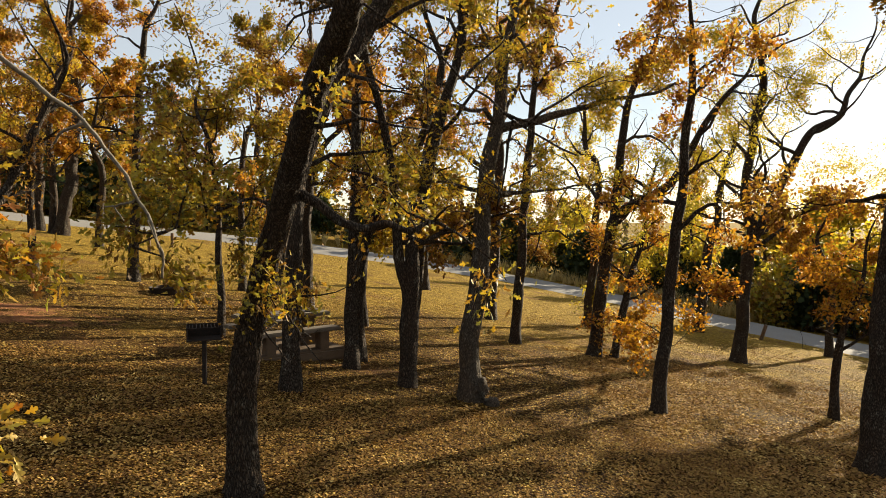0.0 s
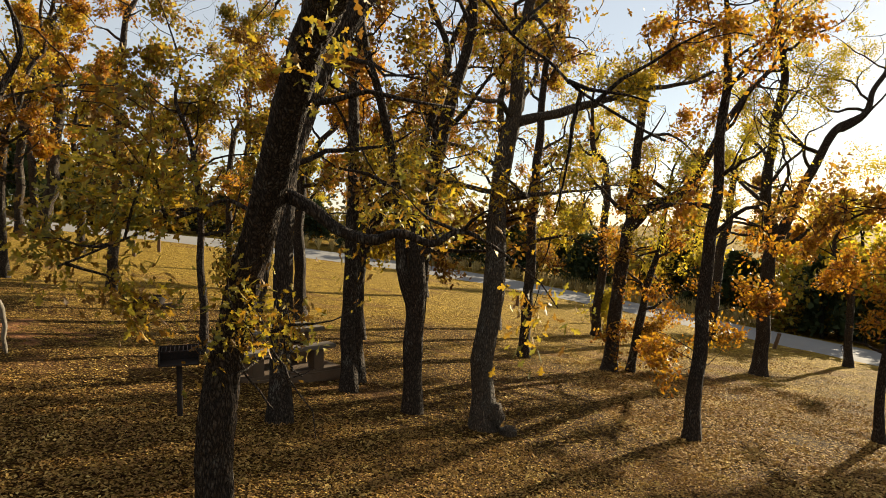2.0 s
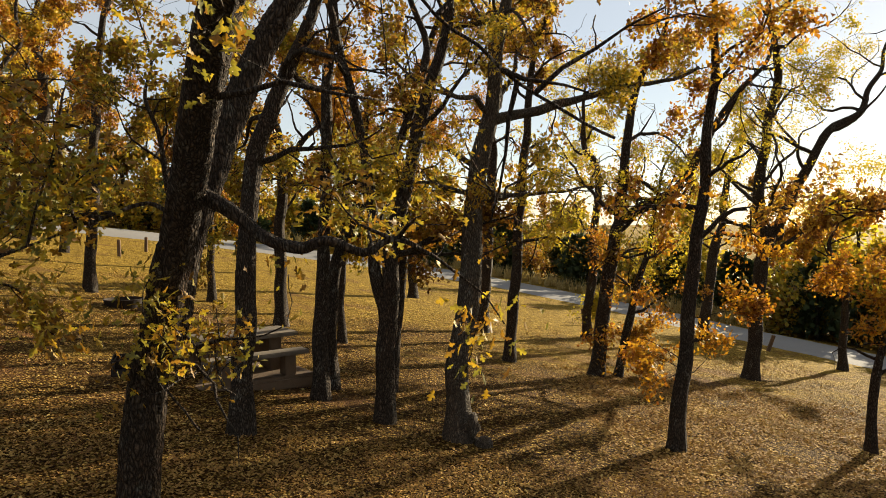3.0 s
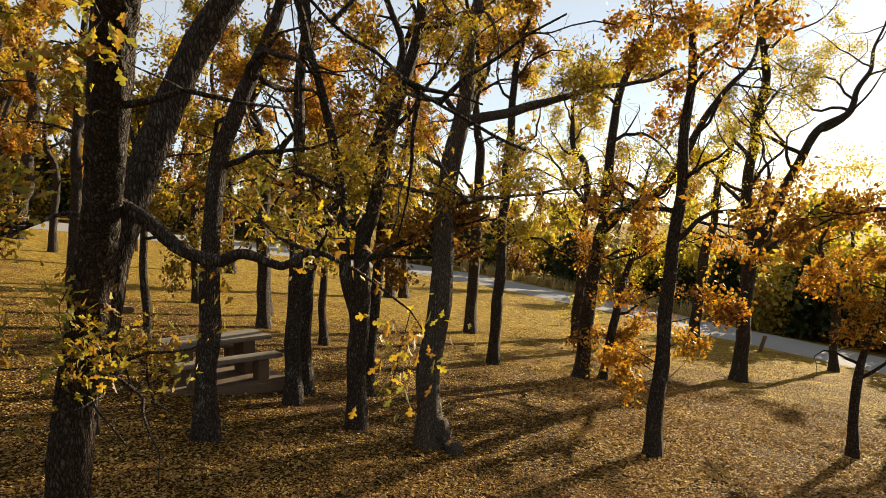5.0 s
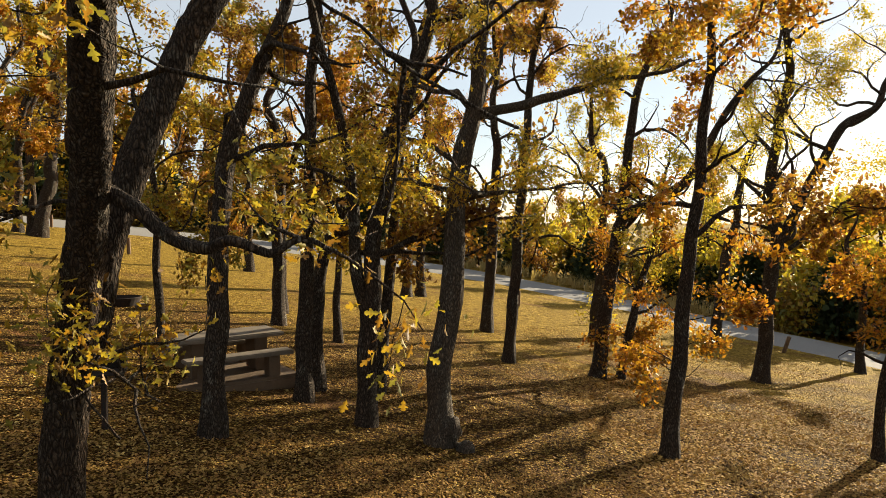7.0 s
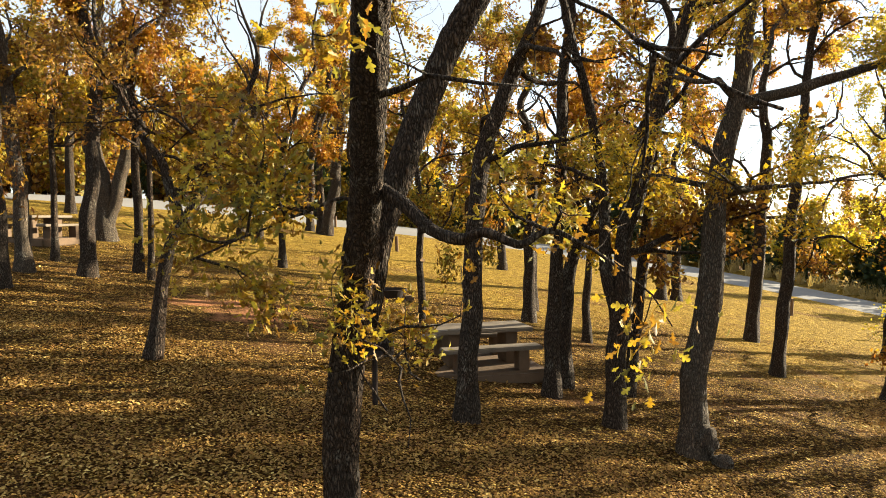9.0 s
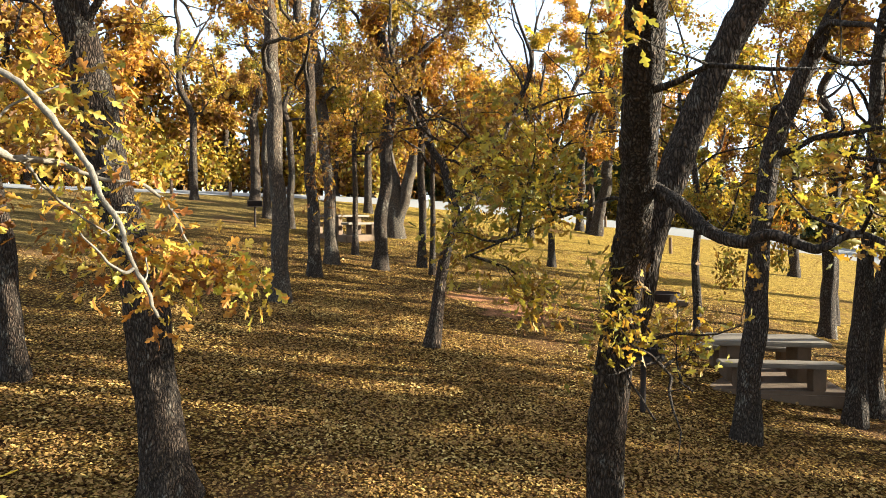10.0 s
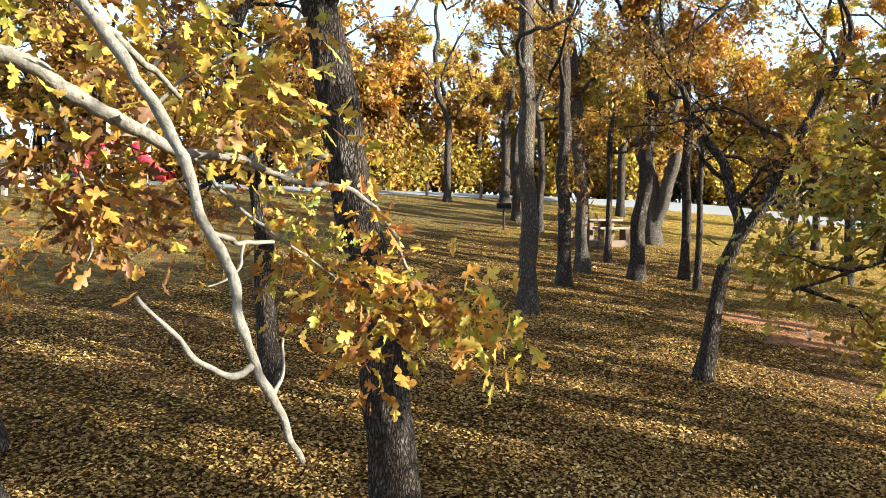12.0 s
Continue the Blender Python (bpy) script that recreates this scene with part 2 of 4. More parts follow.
    cover = mixc(nt, ramp(nt, up, [(0.85, (0, 0, 0)), (1.2, (0.75, 0.75, 0.75))]), cover, shaded_turf)
    drift = ramp(nt, noise_tex(nt, pos, 5.5, 5.0, 0.75), [(0.36, (0.42, 0.38, 0.34)), (0.5, (0.9, 0.88, 0.84)), (0.64, (1.45, 1.45, 1.35))])
    cover = mixc(nt, 1.0, cover, drift, "MULTIPLY")
    col = mixc(nt, bare, cover, soil)
    col = mixc(nt, red, col, redsoil)
    h = math_node(nt, "ADD", math_node(nt, "MULTIPLY", cell.outputs["Distance"], -1.0), math_node(nt, "MULTIPLY", grain, 0.6))
    surface(nt, out, col, 0.9, bump=h, strength=1.0, dist=0.05, spec=0.03)
    return m


SOIL = ground_material()
gx = steps(-1500, 1800, -34, 26, 0.5)
gy = steps(-1200, 2500, -8, 56, 0.5)
gv = [(x, y, terrain(x, y)) for y in gy for x in gx]
nx = len(gx)
gf = [(j * nx + i, j * nx + i + 1, (j + 1) * nx + i + 1, (j + 1) * nx + i) for j in range(len(gy) - 1) for i in range(nx - 1)]
ground = mesh_object("ground", gv, gf, SOIL, smooth=True)
tagged(ground, "sloping park ground strewn with dry fallen oak leaves and bare reddish soil", "ground", kind="structure")


# ---- road ----
def asphalt():
    m, nt, out = mat("asphalt")
    pos = coords(nt, 1, 1, 1, True)
    g = noise_tex(nt, pos, 90.0, 4.0, 0.7)
    big = noise_tex(nt, pos, 0.6, 4.0, 0.6)
    col = mixc(nt, big, ramp(nt, g, [(0.3, (0.13, 0.125, 0.12)), (0.7, (0.24, 0.235, 0.23))]), (0.20, 0.19, 0.18))
    surface(nt, out, col, 0.92, bump=g, strength=0.3, dist=0.01, spec=0.15)
    return m


ASPHALT = asphalt()


def smooth_line(pts, n):
    """A Catmull-Rom line of n samples through pts."""
    p = [np.array(q, float) for q in pts]
    p = [2 * p[0] - p[1]] + p + [2 * p[-1] - p[-2]]
    out = []
    k = len(p) - 3
    for s in range(n):
        u = s / (n - 1) * k
        i = min(int(u), k - 1)
        t = u - i
        a, b, c, d = p[i:i + 4]
        out.append(0.5 * (2 * b + (c - a) * t + (2 * a - 5 * b + 4 * c - d) * t * t + (3 * b - a - 3 * c + d) * t ** 3))
    return out


ROAD_EDGE = [(60, -14), (32, 12), (19.2, 29), (13.9, 35.2), (9.2, 42.3), (3.5, 47.3), (-4, 49.5), (-12, 48), (-19, 45), (-25, 41), (-29.5, 35), (-32.3, 25), (-32.4, 15.5), (-34, 2), (-38, -15), (-44, -40)]
edge = smooth_line(ROAD_EDGE, 160)
rv, rf = [], []
for i, p in enumerate(edge):
    t = edge[min(i + 1, 159)] - edge[max(i - 1, 0)]
    nrm = np.array((t[1], -t[0])) / np.hypot(*t)
    for k in range(7):
        w = 8.0 * k / 6
        x, y = p + nrm * w
        rv.append((x, y, terrain(x, y) + (0.10 if 0 < k < 6 else -0.03) + 0.05 * math.sin(math.pi * k / 6)))
for i in range(159):
    for k in range(6):
        rf.append((i * 7 + k, i * 7 + k + 1, (i + 1) * 7 + k + 1, (i + 1) * 7 + k))
road = mesh_object("road", rv, rf, ASPHALT, smooth=True)
tagged(road, "worn grey asphalt park road curving round the hill", "road", kind="structure")


# ---- trees ----
def tube(path, radii, sides, verts, faces, bumpy=0.0, rng=None):
    """Adds a closed tapering tube along path to verts and faces."""
    path = [Vector(p) for p in path]
    base = len(verts)
    ref = Vector((0.3, 0.9, 0.1))
    for i, p in enumerate(path):
        t = (path[min(i + 1, len(path) - 1)] - path[max(i - 1, 0)]).normalized()
        u = t.cross(ref)
        if u.length < 1e-3:
            u = t.cross(Vector((1, 0, 0)))
        u.normalize()
        v = t.cross(u)
        for s in range(sides):
            a = 2 * math.pi * s / sides
            r = radii[i]
            if bumpy:
                r *= 1 + bumpy * noise.noise(p * 1.7 + Vector((math.cos(a), math.sin(a), 0)) * 1.3) + 0.5 * bumpy * noise.noise(p * 6 + Vector((math.cos(a), math.sin(a), 0)) * 3)
            verts.append(p + u * (math.cos(a) * r) + v * (math.sin(a) * r))
    for i in range(len(path) - 1):
        for s in range(sides):
            a, b = base + i * sides + s, base + i * sides + (s + 1) % sides
            faces.append((a, b, b + sides, a + sides))
    faces.append(tuple(base + (len(path) - 1) * sides + s for s in range(sides)))


def furrow(p, r):
    """Depth of the bark's cracks at a place on a stem, in metres: narrow winding cracks between long raised plates."""
    q = Vector((p.x * 24, p.y * 24, p.z * 6.0))
    w = noise.noise_vector(q * 0.35) * 0.9
    n = abs(noise.noise(q + w))
    plate = min(1.0, n * 4.5)
    return min(0.017, 0.11 * r) * (plate - 0.7) + 0.004 * noise.noise(q * 2.7)


def bark_tube(path, radii, sides, verts, faces):
    """A stem whose bark is cut into the mesh."""
    start = len(verts)
    tube(path, radii, sides, verts, faces, 0.13)
    for i, p in enumerate(path):
        p = Vector(p)
        for k in range(sides):
            v = verts[start + i * sides + k]
            out = v - p
            out.normalize()
            verts[start + i * sides + k] = v + out * furrow(v, radii[i])


LEAF_MID = (np.array([(0, 0, 0), (0.11, 0.24, 0.02), (0.05, 0.40, 0), (0.27, 0.60, 0.06), (0.09, 0.72, 0), (0.12, 0.92, 0.02), (0, 1, -0.04), (-0.12, 0.90, 0.02), (-0.09, 0.72, 0), (-0.27, 0.60, 0.06), (-0.05, 0.40, 0), (-0.11, 0.24, 0.02)]),
            [(0, 1, 2, 10, 11), (2, 3, 4, 8, 9, 10), (4, 5, 6, 7, 8)])
LEAF_TINY = (np.array([(0, 0, 0), (0.32, 0.5, 0.06), (0, 1, -0.05), (-0.32, 0.5, 0.06)]), [(0, 1, 2, 3)])
LEAF_CURL = (np.array([(0, 0, 0), (0.34, 0.55, 0.2), (0, 1, 0.04), (-0.30, 0.45, 0.16)]), [(0, 1, 2), (0, 2, 3)])


def lobed_leaf():
    """A post-oak leaf, 1 long: narrow foot, two pairs of rounded side lobes with deep bays, blunt tip, folded a little along the midrib."""
    half = [(0.025, 0.10), (0.12, 0.22), (0.16, 0.32), (0.065, 0.41), (0.16, 0.49), (0.30, 0.60), (0.29, 0.70), (0.10, 0.71), (0.17, 0.85), (0.09, 0.97)]
    rib = [(0, 0.0), (0, 0.40), (0, 0.70), (0, 1.0)]
    span = [(0, 1, [0, 1, 2, 3]), (1, 2, [3, 4, 5, 6, 7]), (2, 3, [7, 8, 9])]
    pts = [(x, y, -0.03) for x, y in rib]
    polys = []
    for side in (1, -1):
        o = len(pts)
        pts += [(side * x, y, 0.2 * x) for x, y in half]
        for i, j, ks in span:
            poly = [i] + [o + k for k in ks] + [j]
            if side < 0:
                poly.reverse()
            polys.append(tuple(poly))
    return np.array(pts, float), polys


LEAF_NEAR = lobed_leaf()


def leaves_mesh(name, pos, axis, size, rng, template, material, parent, flat=False):
    """One mesh of many leaves: pos and axis (n x 3), size (n)."""
    n = len(pos)
    pts, polys = template
    a = axis / np.maximum(np.linalg.norm(axis, axis=1, keepdims=True), 1e-6)
    if flat:
        up = np.stack([rng.normal(0, 0.3, n), rng.normal(0, 0.3, n), np.ones(n)], 1)
    else:
        up = rng.normal(0, 1, (n, 3))
    s = np.cross(a, up)
    s /= np.maximum(np.linalg.norm(s, axis=1, keepdims=True), 1e-6)
    nn = np.cross(s, a)
    k = len(pts)
    wide = rng.uniform(0.7, 1.2, n)          # no two leaves alike: width and curl
    curl = rng.normal(0, 0.22, n)
    px = pts[None, :, 0] * wide[:, None]
    pz = pts[None, :, 2] + curl[:, None] * pts[None, :, 1] ** 2
    v = pos[:, None, :] + size[:, None, None] * (px[:, :, None] * s[:, None, :] + pts[None, :, 1, None] * a[:, None, :] + pz[:, :, None] * nn[:, None, :])
    me = bpy.data.meshes.new(name)
    lens = np.array([len(p) for p in polys])
    idx = np.concatenate([np.array(p) for p in polys])
    me.vertices.add(n * k)
    me.vertices.foreach_set("co", v.reshape(-1).astype(np.float32))
    me.loops.add(n * len(idx))
    me.loops.foreach_set("vertex_index", (idx[None, :] + (np.arange(n) * k)[:, None]).reshape(-1).astype(np.int32))
    me.polygons.add(n * len(lens))
    starts = np.concatenate([[0], np.cumsum(lens)[:-1]])
    me.polygons.foreach_set("loop_start", (starts[None, :] + (np.arange(n) * len(idx))[:, None]).reshape(-1).astype(np.int32))
    me.materials.append(material)
    me.update(calc_edges=True)
    ob = new(name, me)
    ob.parent = parent
    return ob


def resample(pts, n):
    return [Vector(q) for q in smooth_line(pts, n)]


def grow_branch(start, way, length, r, rng, wig, droop, tubes, twigs, level, maxlevel, sub):
    """A crooked branch; its finer children end in twigs that carry leaves."""
    n = max(4, int(length / 0.26))
    p, d = Vector(start), Vector(way).normalized()
    path, rad = [p.copy()], [r]
    for i in range(n):
        d = (d + Vector(rng.normal(0, wig, 3)) + Vector((0, 0, droop))).normalized()
        p = p + d * (length / n)
        path.append(p.copy())
        rad.append(max(0.004, r * (1 - 0.8 * (i + 1) / n)))
    tubes.append((path, rad, level))
    if level >= maxlevel:
        for i in range(1, len(path)):
            twigs.append((path[i], path[i] - path[i - 1]))
        return
    for c in range(sub):
        i = rng.integers(max(1, int(len(path) * 0.25)), len(path))
        side = Vector(rng.normal(0, 1, 3))
        t = (path[i] - path[i - 1]).normalized()
        side = (side - t * side.dot(t)).normalized()
        grow_branch(path[i], t * 0.55 + side * 0.8 + Vector((0, 0, 0.12)), length * rng.uniform(0.35, 0.62), rad[i] * 0.62, rng, wig * 1.15, droop, tubes, twigs, level + 1, maxlevel, max(2, sub - 1))
    for i in range(len(path) * 2 // 3, len(path)):
        twigs.append((path[i], path[i] - path[i - 1]))


def gap_weight(v, clump):
    """Where leaves crowd and where the crown is open."""
    if clump < 4:
        return math.exp(clump * 0.5 * v) * max(0.02, min(1.0, (v + 0.03 * clump) / 0.1))
    return math.exp(1.5 * v) * max(0.0, min(1.0, (v - GAP) / 0.06))


GAP = 0.04


def oak(name, stems, r0, low, top, material, label, seed, bark=None, nbr=12, reach=2.6, leaf=0.122, leaves=4200, sub=4, near=False, limbs=(), flare=1.5, group="park oaks", low_twigs=0, low_weight=3.0, spread=0.10, depth=3, category="tree", lean_out=0.15, clear=0.0, clump=6.0, limb_leaf=1.5, coarse=False, lobed=False):
    """An oak. stems: centre lines from the ground up; the first is the trunk, the others fork from it. low: height above the base at which the
    branches begin; top: height to which the leader is carried on. limbs: (centre line, radius, twigs per metre) of large limbs."""
    rng = np.random.default_rng(seed)
    bark = bark or BARK
    if top > 7.5 and not coarse:
        top *= 1.18
    base = Vector(stems[0][0])
    base.z = terrain(base.x, base.y)
    tree = thing(name, base.x, base.y, base.z, 0, label, category, group)
    groups, twigs = [], []

    def field(p):
        return noise.noise(p * 0.5 + Vector((seed * 7.3, 0, 0)))

    def hash3(p):
        return (p.x * 37.7 + p.y * 91.3 + p.z * 53.1) % 1.0

    def bough(*args):
        tubes = []
        grow_branch(*args[:7], tubes, twigs, *args[7:])
        groups.append(tubes)

    for si, st in enumerate(stems):
        st = [Vector(p) for p in st]
        if si == 0:
            st[0] = base - Vector((0, 0, 0.12))
        last = st[-1] - st[-2]
        end = base.z + top * rng.uniform(0.9, 1.08)
        while st[-1].z < end:          # carry the leader on, swaying
            step = (last.normalized() * 0.6 + Vector((0, 0, 0.4)) + Vector(rng.normal(0, 0.22, 3))).normalized() * 0.9
            st.append(st[-1] + step)
            last = step
        long = sum((st[k + 1] - st[k]).length for k in range(len(st) - 1))
        m = int(long / 0.03) if near else (9 if coarse else max(14, int(long / 0.22)))
        path = resample(st, m)
        for i, p in enumerate(path):          # the stem winds a little and swells here and there
            g = min(1.0, (p.z - base.z) / 1.0) if p.z > base.z else 0.0
            path[i] = p + Vector((noise.noise(p * 0.9 + Vector((seed, 3, 0))), noise.noise(p * 0.9 + Vector((seed, 0, 7))), 0)) * ((0.2 if near else 0.55) * r0 * g)
        h0, h1 = path[0].z, path[-1].z
        rr = r0 if si == 0 else r0 * 0.78
        rad = []
        for i, p in enumerate(path):
            u = i / (m - 1)
            r = rr * (1 - 0.95 * u ** 1.25)
            if si == 0:
                r *= 1 + (flare - 1) * math.exp(-max(0, p.z - base.z) / 0.22)
            rad.append(max(r * (1 + 0.10 * noise.noise(p * 1.6 + Vector((seed, 0, 0)))), 0.012))
        v, fc = [], []
        if near:
            bark_tube([p - base for p in path], rad, 60, v, fc)
        else:
            tube([p - base for p in path], rad, 6 if coarse else 14, v, fc, 0.2)
        mesh_object("trunk" if si == 0 else "limb", v, fc, bark, tree, True)
        cand = [i for i in range(m) if path[i].z > base.z + low and i < m - 1]
        if not cand:
            continue
        count = int(nbr if si == 0 else nbr * 0.7)
        for b in range(count):
            i = cand[min(len(cand) - 1, int(len(cand) * (b + rng.uniform(0, 1)) / count))]
            a = b * 2.4 + rng.uniform(-0.5, 0.5)
            u = (path[i].z - h0 - low) / max(0.1, h1 - h0 - low)
            ln = reach * (1.0 - 0.5 * max(0, u)) * rng.uniform(0.6, 1.15)
            way = Vector((math.cos(a), math.sin(a), rng.uniform(lean_out, 0.9)))
            bough(path[i], way, ln, min(rad[i] * 0.5, 0.014 + 0.008 * ln if near else 0.026 + 0.011 * ln), rng, 0.27, 0.01, 1, depth, sub)
    for line, r, dens, *own in limbs:
        n = len(line) * (12 if near and r > 0.03 else 5)
        path = resample(line, n)
        path = [p + Vector((noise.noise(p * 3 + Vector((seed, 0, 0))), noise.noise(p * 3 + Vector((0, seed, 0))), noise.noise(p * 3 + Vector((0, 0, seed))))) * 0.05 * min(1, 2 * i / n) for i, p in enumerate(path)]
        v, fc = [], []
        rad = [max(0.008, r * (1 - 0.75 * i / (n - 1))) for i in range(n)]
        if near and r > 0.03:
            bark_tube([p - base for p in path], rad, 28, v, fc)
        else:
            tube([p - base for p in path], rad, 9, v, fc, 0.2)
        mesh_object("limb", v, fc, bark, tree, True)
        first_twig = len(twigs)
        long = sum((path[k + 1] - path[k]).length for k in range(n - 1))
        for b in range(int(dens * long)):
            i = rng.integers(n // 3, n)
            bough(path[i], Vector(rng.normal(0, 1, 3)) + (path[i] - path[i - 1]).normalized() + Vector((0, 0, 0.5)), rng.uniform(0.35, 0.9), 0.014, rng, 0.22, 0.0, 2, 3, 3)
        twigs[first_twig:] = [(*t, own[0] if own else limb_leaf) for t in twigs[first_twig:]]
    for b in range(low_twigs):
        st = stems[0]
        k = rng.uniform(0.15, 0.75) * low
        p = Vector(st[0]).lerp(Vector(st[-1]), min(0.9, k / max(0.5, st[-1][2] - st[0][2])))
        first_twig = len(twigs)
        bough(p, Vector((*rng.normal(0, 1, 2), 0.1)), rng.uniform(0.45, 1.1), 0.012, rng, 0.25, -0.05, 2, 3, 3)
        twigs[first_twig:] = [(*t, low_weight) for t in twigs[first_twig:]]
    for tubes in groups:
        v, fc = [], []
        shed = 99          # a shed twig takes its own side twigs with it
        for path, rad, level in tubes:
            if level > shed:
                continue
            shed = 99
            bare = level >= 2 and clump >= 4 and hash3(path[-1]) < (0.85 if level > 2 else 0.5) and field(path[-1] - base) < GAP
            if bare or (clear and path[-1].z < base.z + clear):
                shed = level
                continue
            tube([p - base for p in path], rad, 3 if coarse or level > 2 else (6 if level <= 1 else 4), v, fc)
        if v:
            mesh_object("branch", v, fc, bark, tree, True)
    twigs = [t for t in twigs if t[0].z > base.z + clear]
    if twigs and leaves:
        tp = np.array([tuple(t[0] - base) for t in twigs])
        td = np.array([tuple(t[1]) for t in twigs])
        # leaves crowd on some twigs and leave others bare
        w = rng.gamma(1.1, 1.0, len(tp)) * np.array([gap_weight(field(Vector(p)), clump) for p in tp])
        w *= np.array([t[2] if len(t) > 2 else 1.0 for t in twigs])
        w = np.minimum(w, 3.5 * w[w > 0.1].mean())
        if not near and not coarse:
            leaf, leaves = leaf * 0.78, leaves * 2.8
        leaves = int(min(leaves, 110 * (w > 0.1).sum()))
        pick = rng.choice(len(tp), leaves, p=w / w.sum())
        pos = tp[pick] + rng.normal(0, spread, (leaves, 3))
        ax = td[pick] / np.maximum(np.linalg.norm(td[pick], axis=1, keepdims=True), 1e-6) + rng.normal(0, 0.9, (leaves, 3)) + np.array((0, 0, -0.35))
        crown = leaves_mesh("crown", pos, ax, leaf * rng.uniform(0.6, 1.25, leaves), rng, LEAF_NEAR if near else (LEAF_MID if lobed else LEAF_TINY), material, tree)
        tagged(crown, kind="stuff")
    return tree


oak("oak_tree", [[(-2.07, 6.92, .15), (-2.07, 6.88, .8), (-2.02, 6.8, 1.4), (-1.9, 6.7, 2.0), (-1.5, 6.25, 3.0), (-1.03, 5.5, 3.96), (-.65, 4.85, 4.45), (-.5, 4.6, 5.3)],
                 [(-1.78, 6.7, 2.2), (-1.55, 6.72, 3.1), (-1.2, 6.95, 4.2), (-.6, 7.1, 5.2), (.1, 7.3, 6.5)]], 0.15, 3.3, 8.0, OLIVE,
    "dark rough-barked leaning oak with two stems and olive-gold leaves", 1, near=True, nbr=8, reach=1.6, leaf=0.08, leaves=5600, lean_out=0.4, spread=0.10, clear=1.2, clump=4.5, limb_leaf=4.0,
    limbs=[([(-1.4, 6.2, 3.25), (-1.15, 6.12, 3.12), (-.95, 6.05, 2.98), (-.7, 5.98, 2.87), (-.52, 5.9, 2.93), (-.3, 5.88, 2.88), (-.12, 5.85, 2.94), (.02, 5.83, 2.9)], 0.052, 8),
           ([(-1.65, 6.5, 3.1), (-1.83, 6.55, 3.17), (-2.01, 6.45, 3.12), (-2.19, 6.37, 3.02), (-2.51, 6.15, 2.87), (-2.8, 6.0, 2.7)], 0.017, 7),
           ([(-.6, 4.8, 4.5), (-.2, 4.9, 4.25), (.2, 5.0, 3.95), (.6, 5.1, 3.65), (1.0, 5.2, 3.45)], 0.009, 3, 2.0),
           ([(-1.75, 6.6, 2.4), (-1.6, 6.65, 2.2), (-1.5, 6.7, 1.95), (-1.35, 6.85, 1.75)], 0.010, 8, 1.6),
           ([(-1.85, 6.65, 2.0), (-1.65, 6.6, 1.75), (-1.5, 6.65, 1.55)], 0.009, 6, 1.1)])
oak("oak_tree", [[(-2.54, 11.14, 0.12), (-2.52, 11.21, 1.47), (-2.47, 11.25, 2.39), (-2.34, 11.32, 3.76), (-2.13, 11.35, 4.44), (-1.82, 11.38, 5.20), (-1.52, 11.42, 5.96)]], 0.15, 2.6, 8.5, OLIVE, "slender grey-barked oak beside the picnic table", 2, leaves=2400, nbr=10, lobed=True)
oak("oak_tree", [[(-1.85, 13.51, -0.03), (-1.82, 13.56, 1.04), (-1.78, 13.62, 2.19), (-1.76, 13.69, 3.63), (-1.71, 13.78, 5.35), (-1.66, 13.85, 6.79)]], 0.135, 2.8, 9.0, RUST, "straight dark oak trunk with rust-brown leaves", 3, leaves=3000, nbr=10)
oak("oak_tree", [[(-1.77, 14.33, -0.06), (-1.79, 14.39, 1.30), (-1.72, 14.44, 2.23), (-1.37, 14.48, 3.05), (-0.93, 14.50, 3.72), (-0.44, 14.54, 4.59), (-0.14, 14.59, 5.62)]], 0.12, 2.4, 8.0, OLIVE, "dark oak bending over at head height", 4, leaves=3200, clump=3.0)
oak("oak_tree", [[(-0.69, 12.73, -0.18), (-0.67, 12.79, 1.00), (-0.58, 12.83, 1.90), (-0.56, 12.88, 2.79), (-0.39, 12.91, 3.42), (-0.03, 12.98, 4.94), (0.24, 13.02, 5.75), (0.37, 13.05, 6.56)],
                 [(-0.69, 12.8, 1.2), (-0.69, 12.82, 1.54), (-0.80, 12.84, 2.08), (-0.83, 12.87, 2.61), (-0.92, 12.92, 3.60), (-1.10, 12.98, 4.76)]], 0.15, 2.3, 8.5, RUST, "dark forked oak with brown withered leaves", 5, leaves=3000, nbr=9)
oak("oak_tree", [[(-0.72, 14.72, -0.22), (-0.64, 14.77, 0.82), (-0.53, 14.83, 2.09), (-0.43, 14.87, 2.94), (-0.35, 14.93, 4.00), (-0.16, 15.00, 5.59), (0.15, 15.05, 6.65)]], 0.11, 2.4, 8.5, GOLD, "slim dark oak with golden leaves", 6, leaves=3600, nbr=11, clump=3.0)
stout = oak("oak_tree", [[(0.48, 12.30, -0.34), (0.48, 12.36, 0.83), (0.61, 12.41, 1.95), (0.71, 12.46, 2.98), (0.82, 12.50, 3.84), (0.95, 12.55, 4.70), (1.08, 12.59, 5.57), (1.25, 12.63, 6.43)]], 0.19, 3.2, 7.9, GOLD,
    "stout grey oak with a side limb and golden leaves", 7, leaves=4200, nbr=12, limb_leaf=0.6, lobed=True, bark=BARK_PALE, flare=1.6,
    limbs=[([(0.95, 12.54, 4.57), (1.38, 12.54, 4.66), (1.81, 12.54, 4.75), (2.24, 12.54, 4.88), (2.67, 12.54, 5.01), (3.10, 12.54, 5.14), (3.71, 12.54, 5.18), (4.22, 12.55, 5.40)], 0.09, 3),
           ([(0.69, 12.48, 3.41), (1.38, 12.3, 3.41), (1.98, 12.1, 3.47), (2.67, 12.0, 3.52)], 0.045, 1.5),
           ([(0.73, 12.49, 3.45), (0.26, 12.1, 3.50), (0.00, 11.8, 3.57), (-0.43, 11.5, 3.58)], 0.05, 4)])
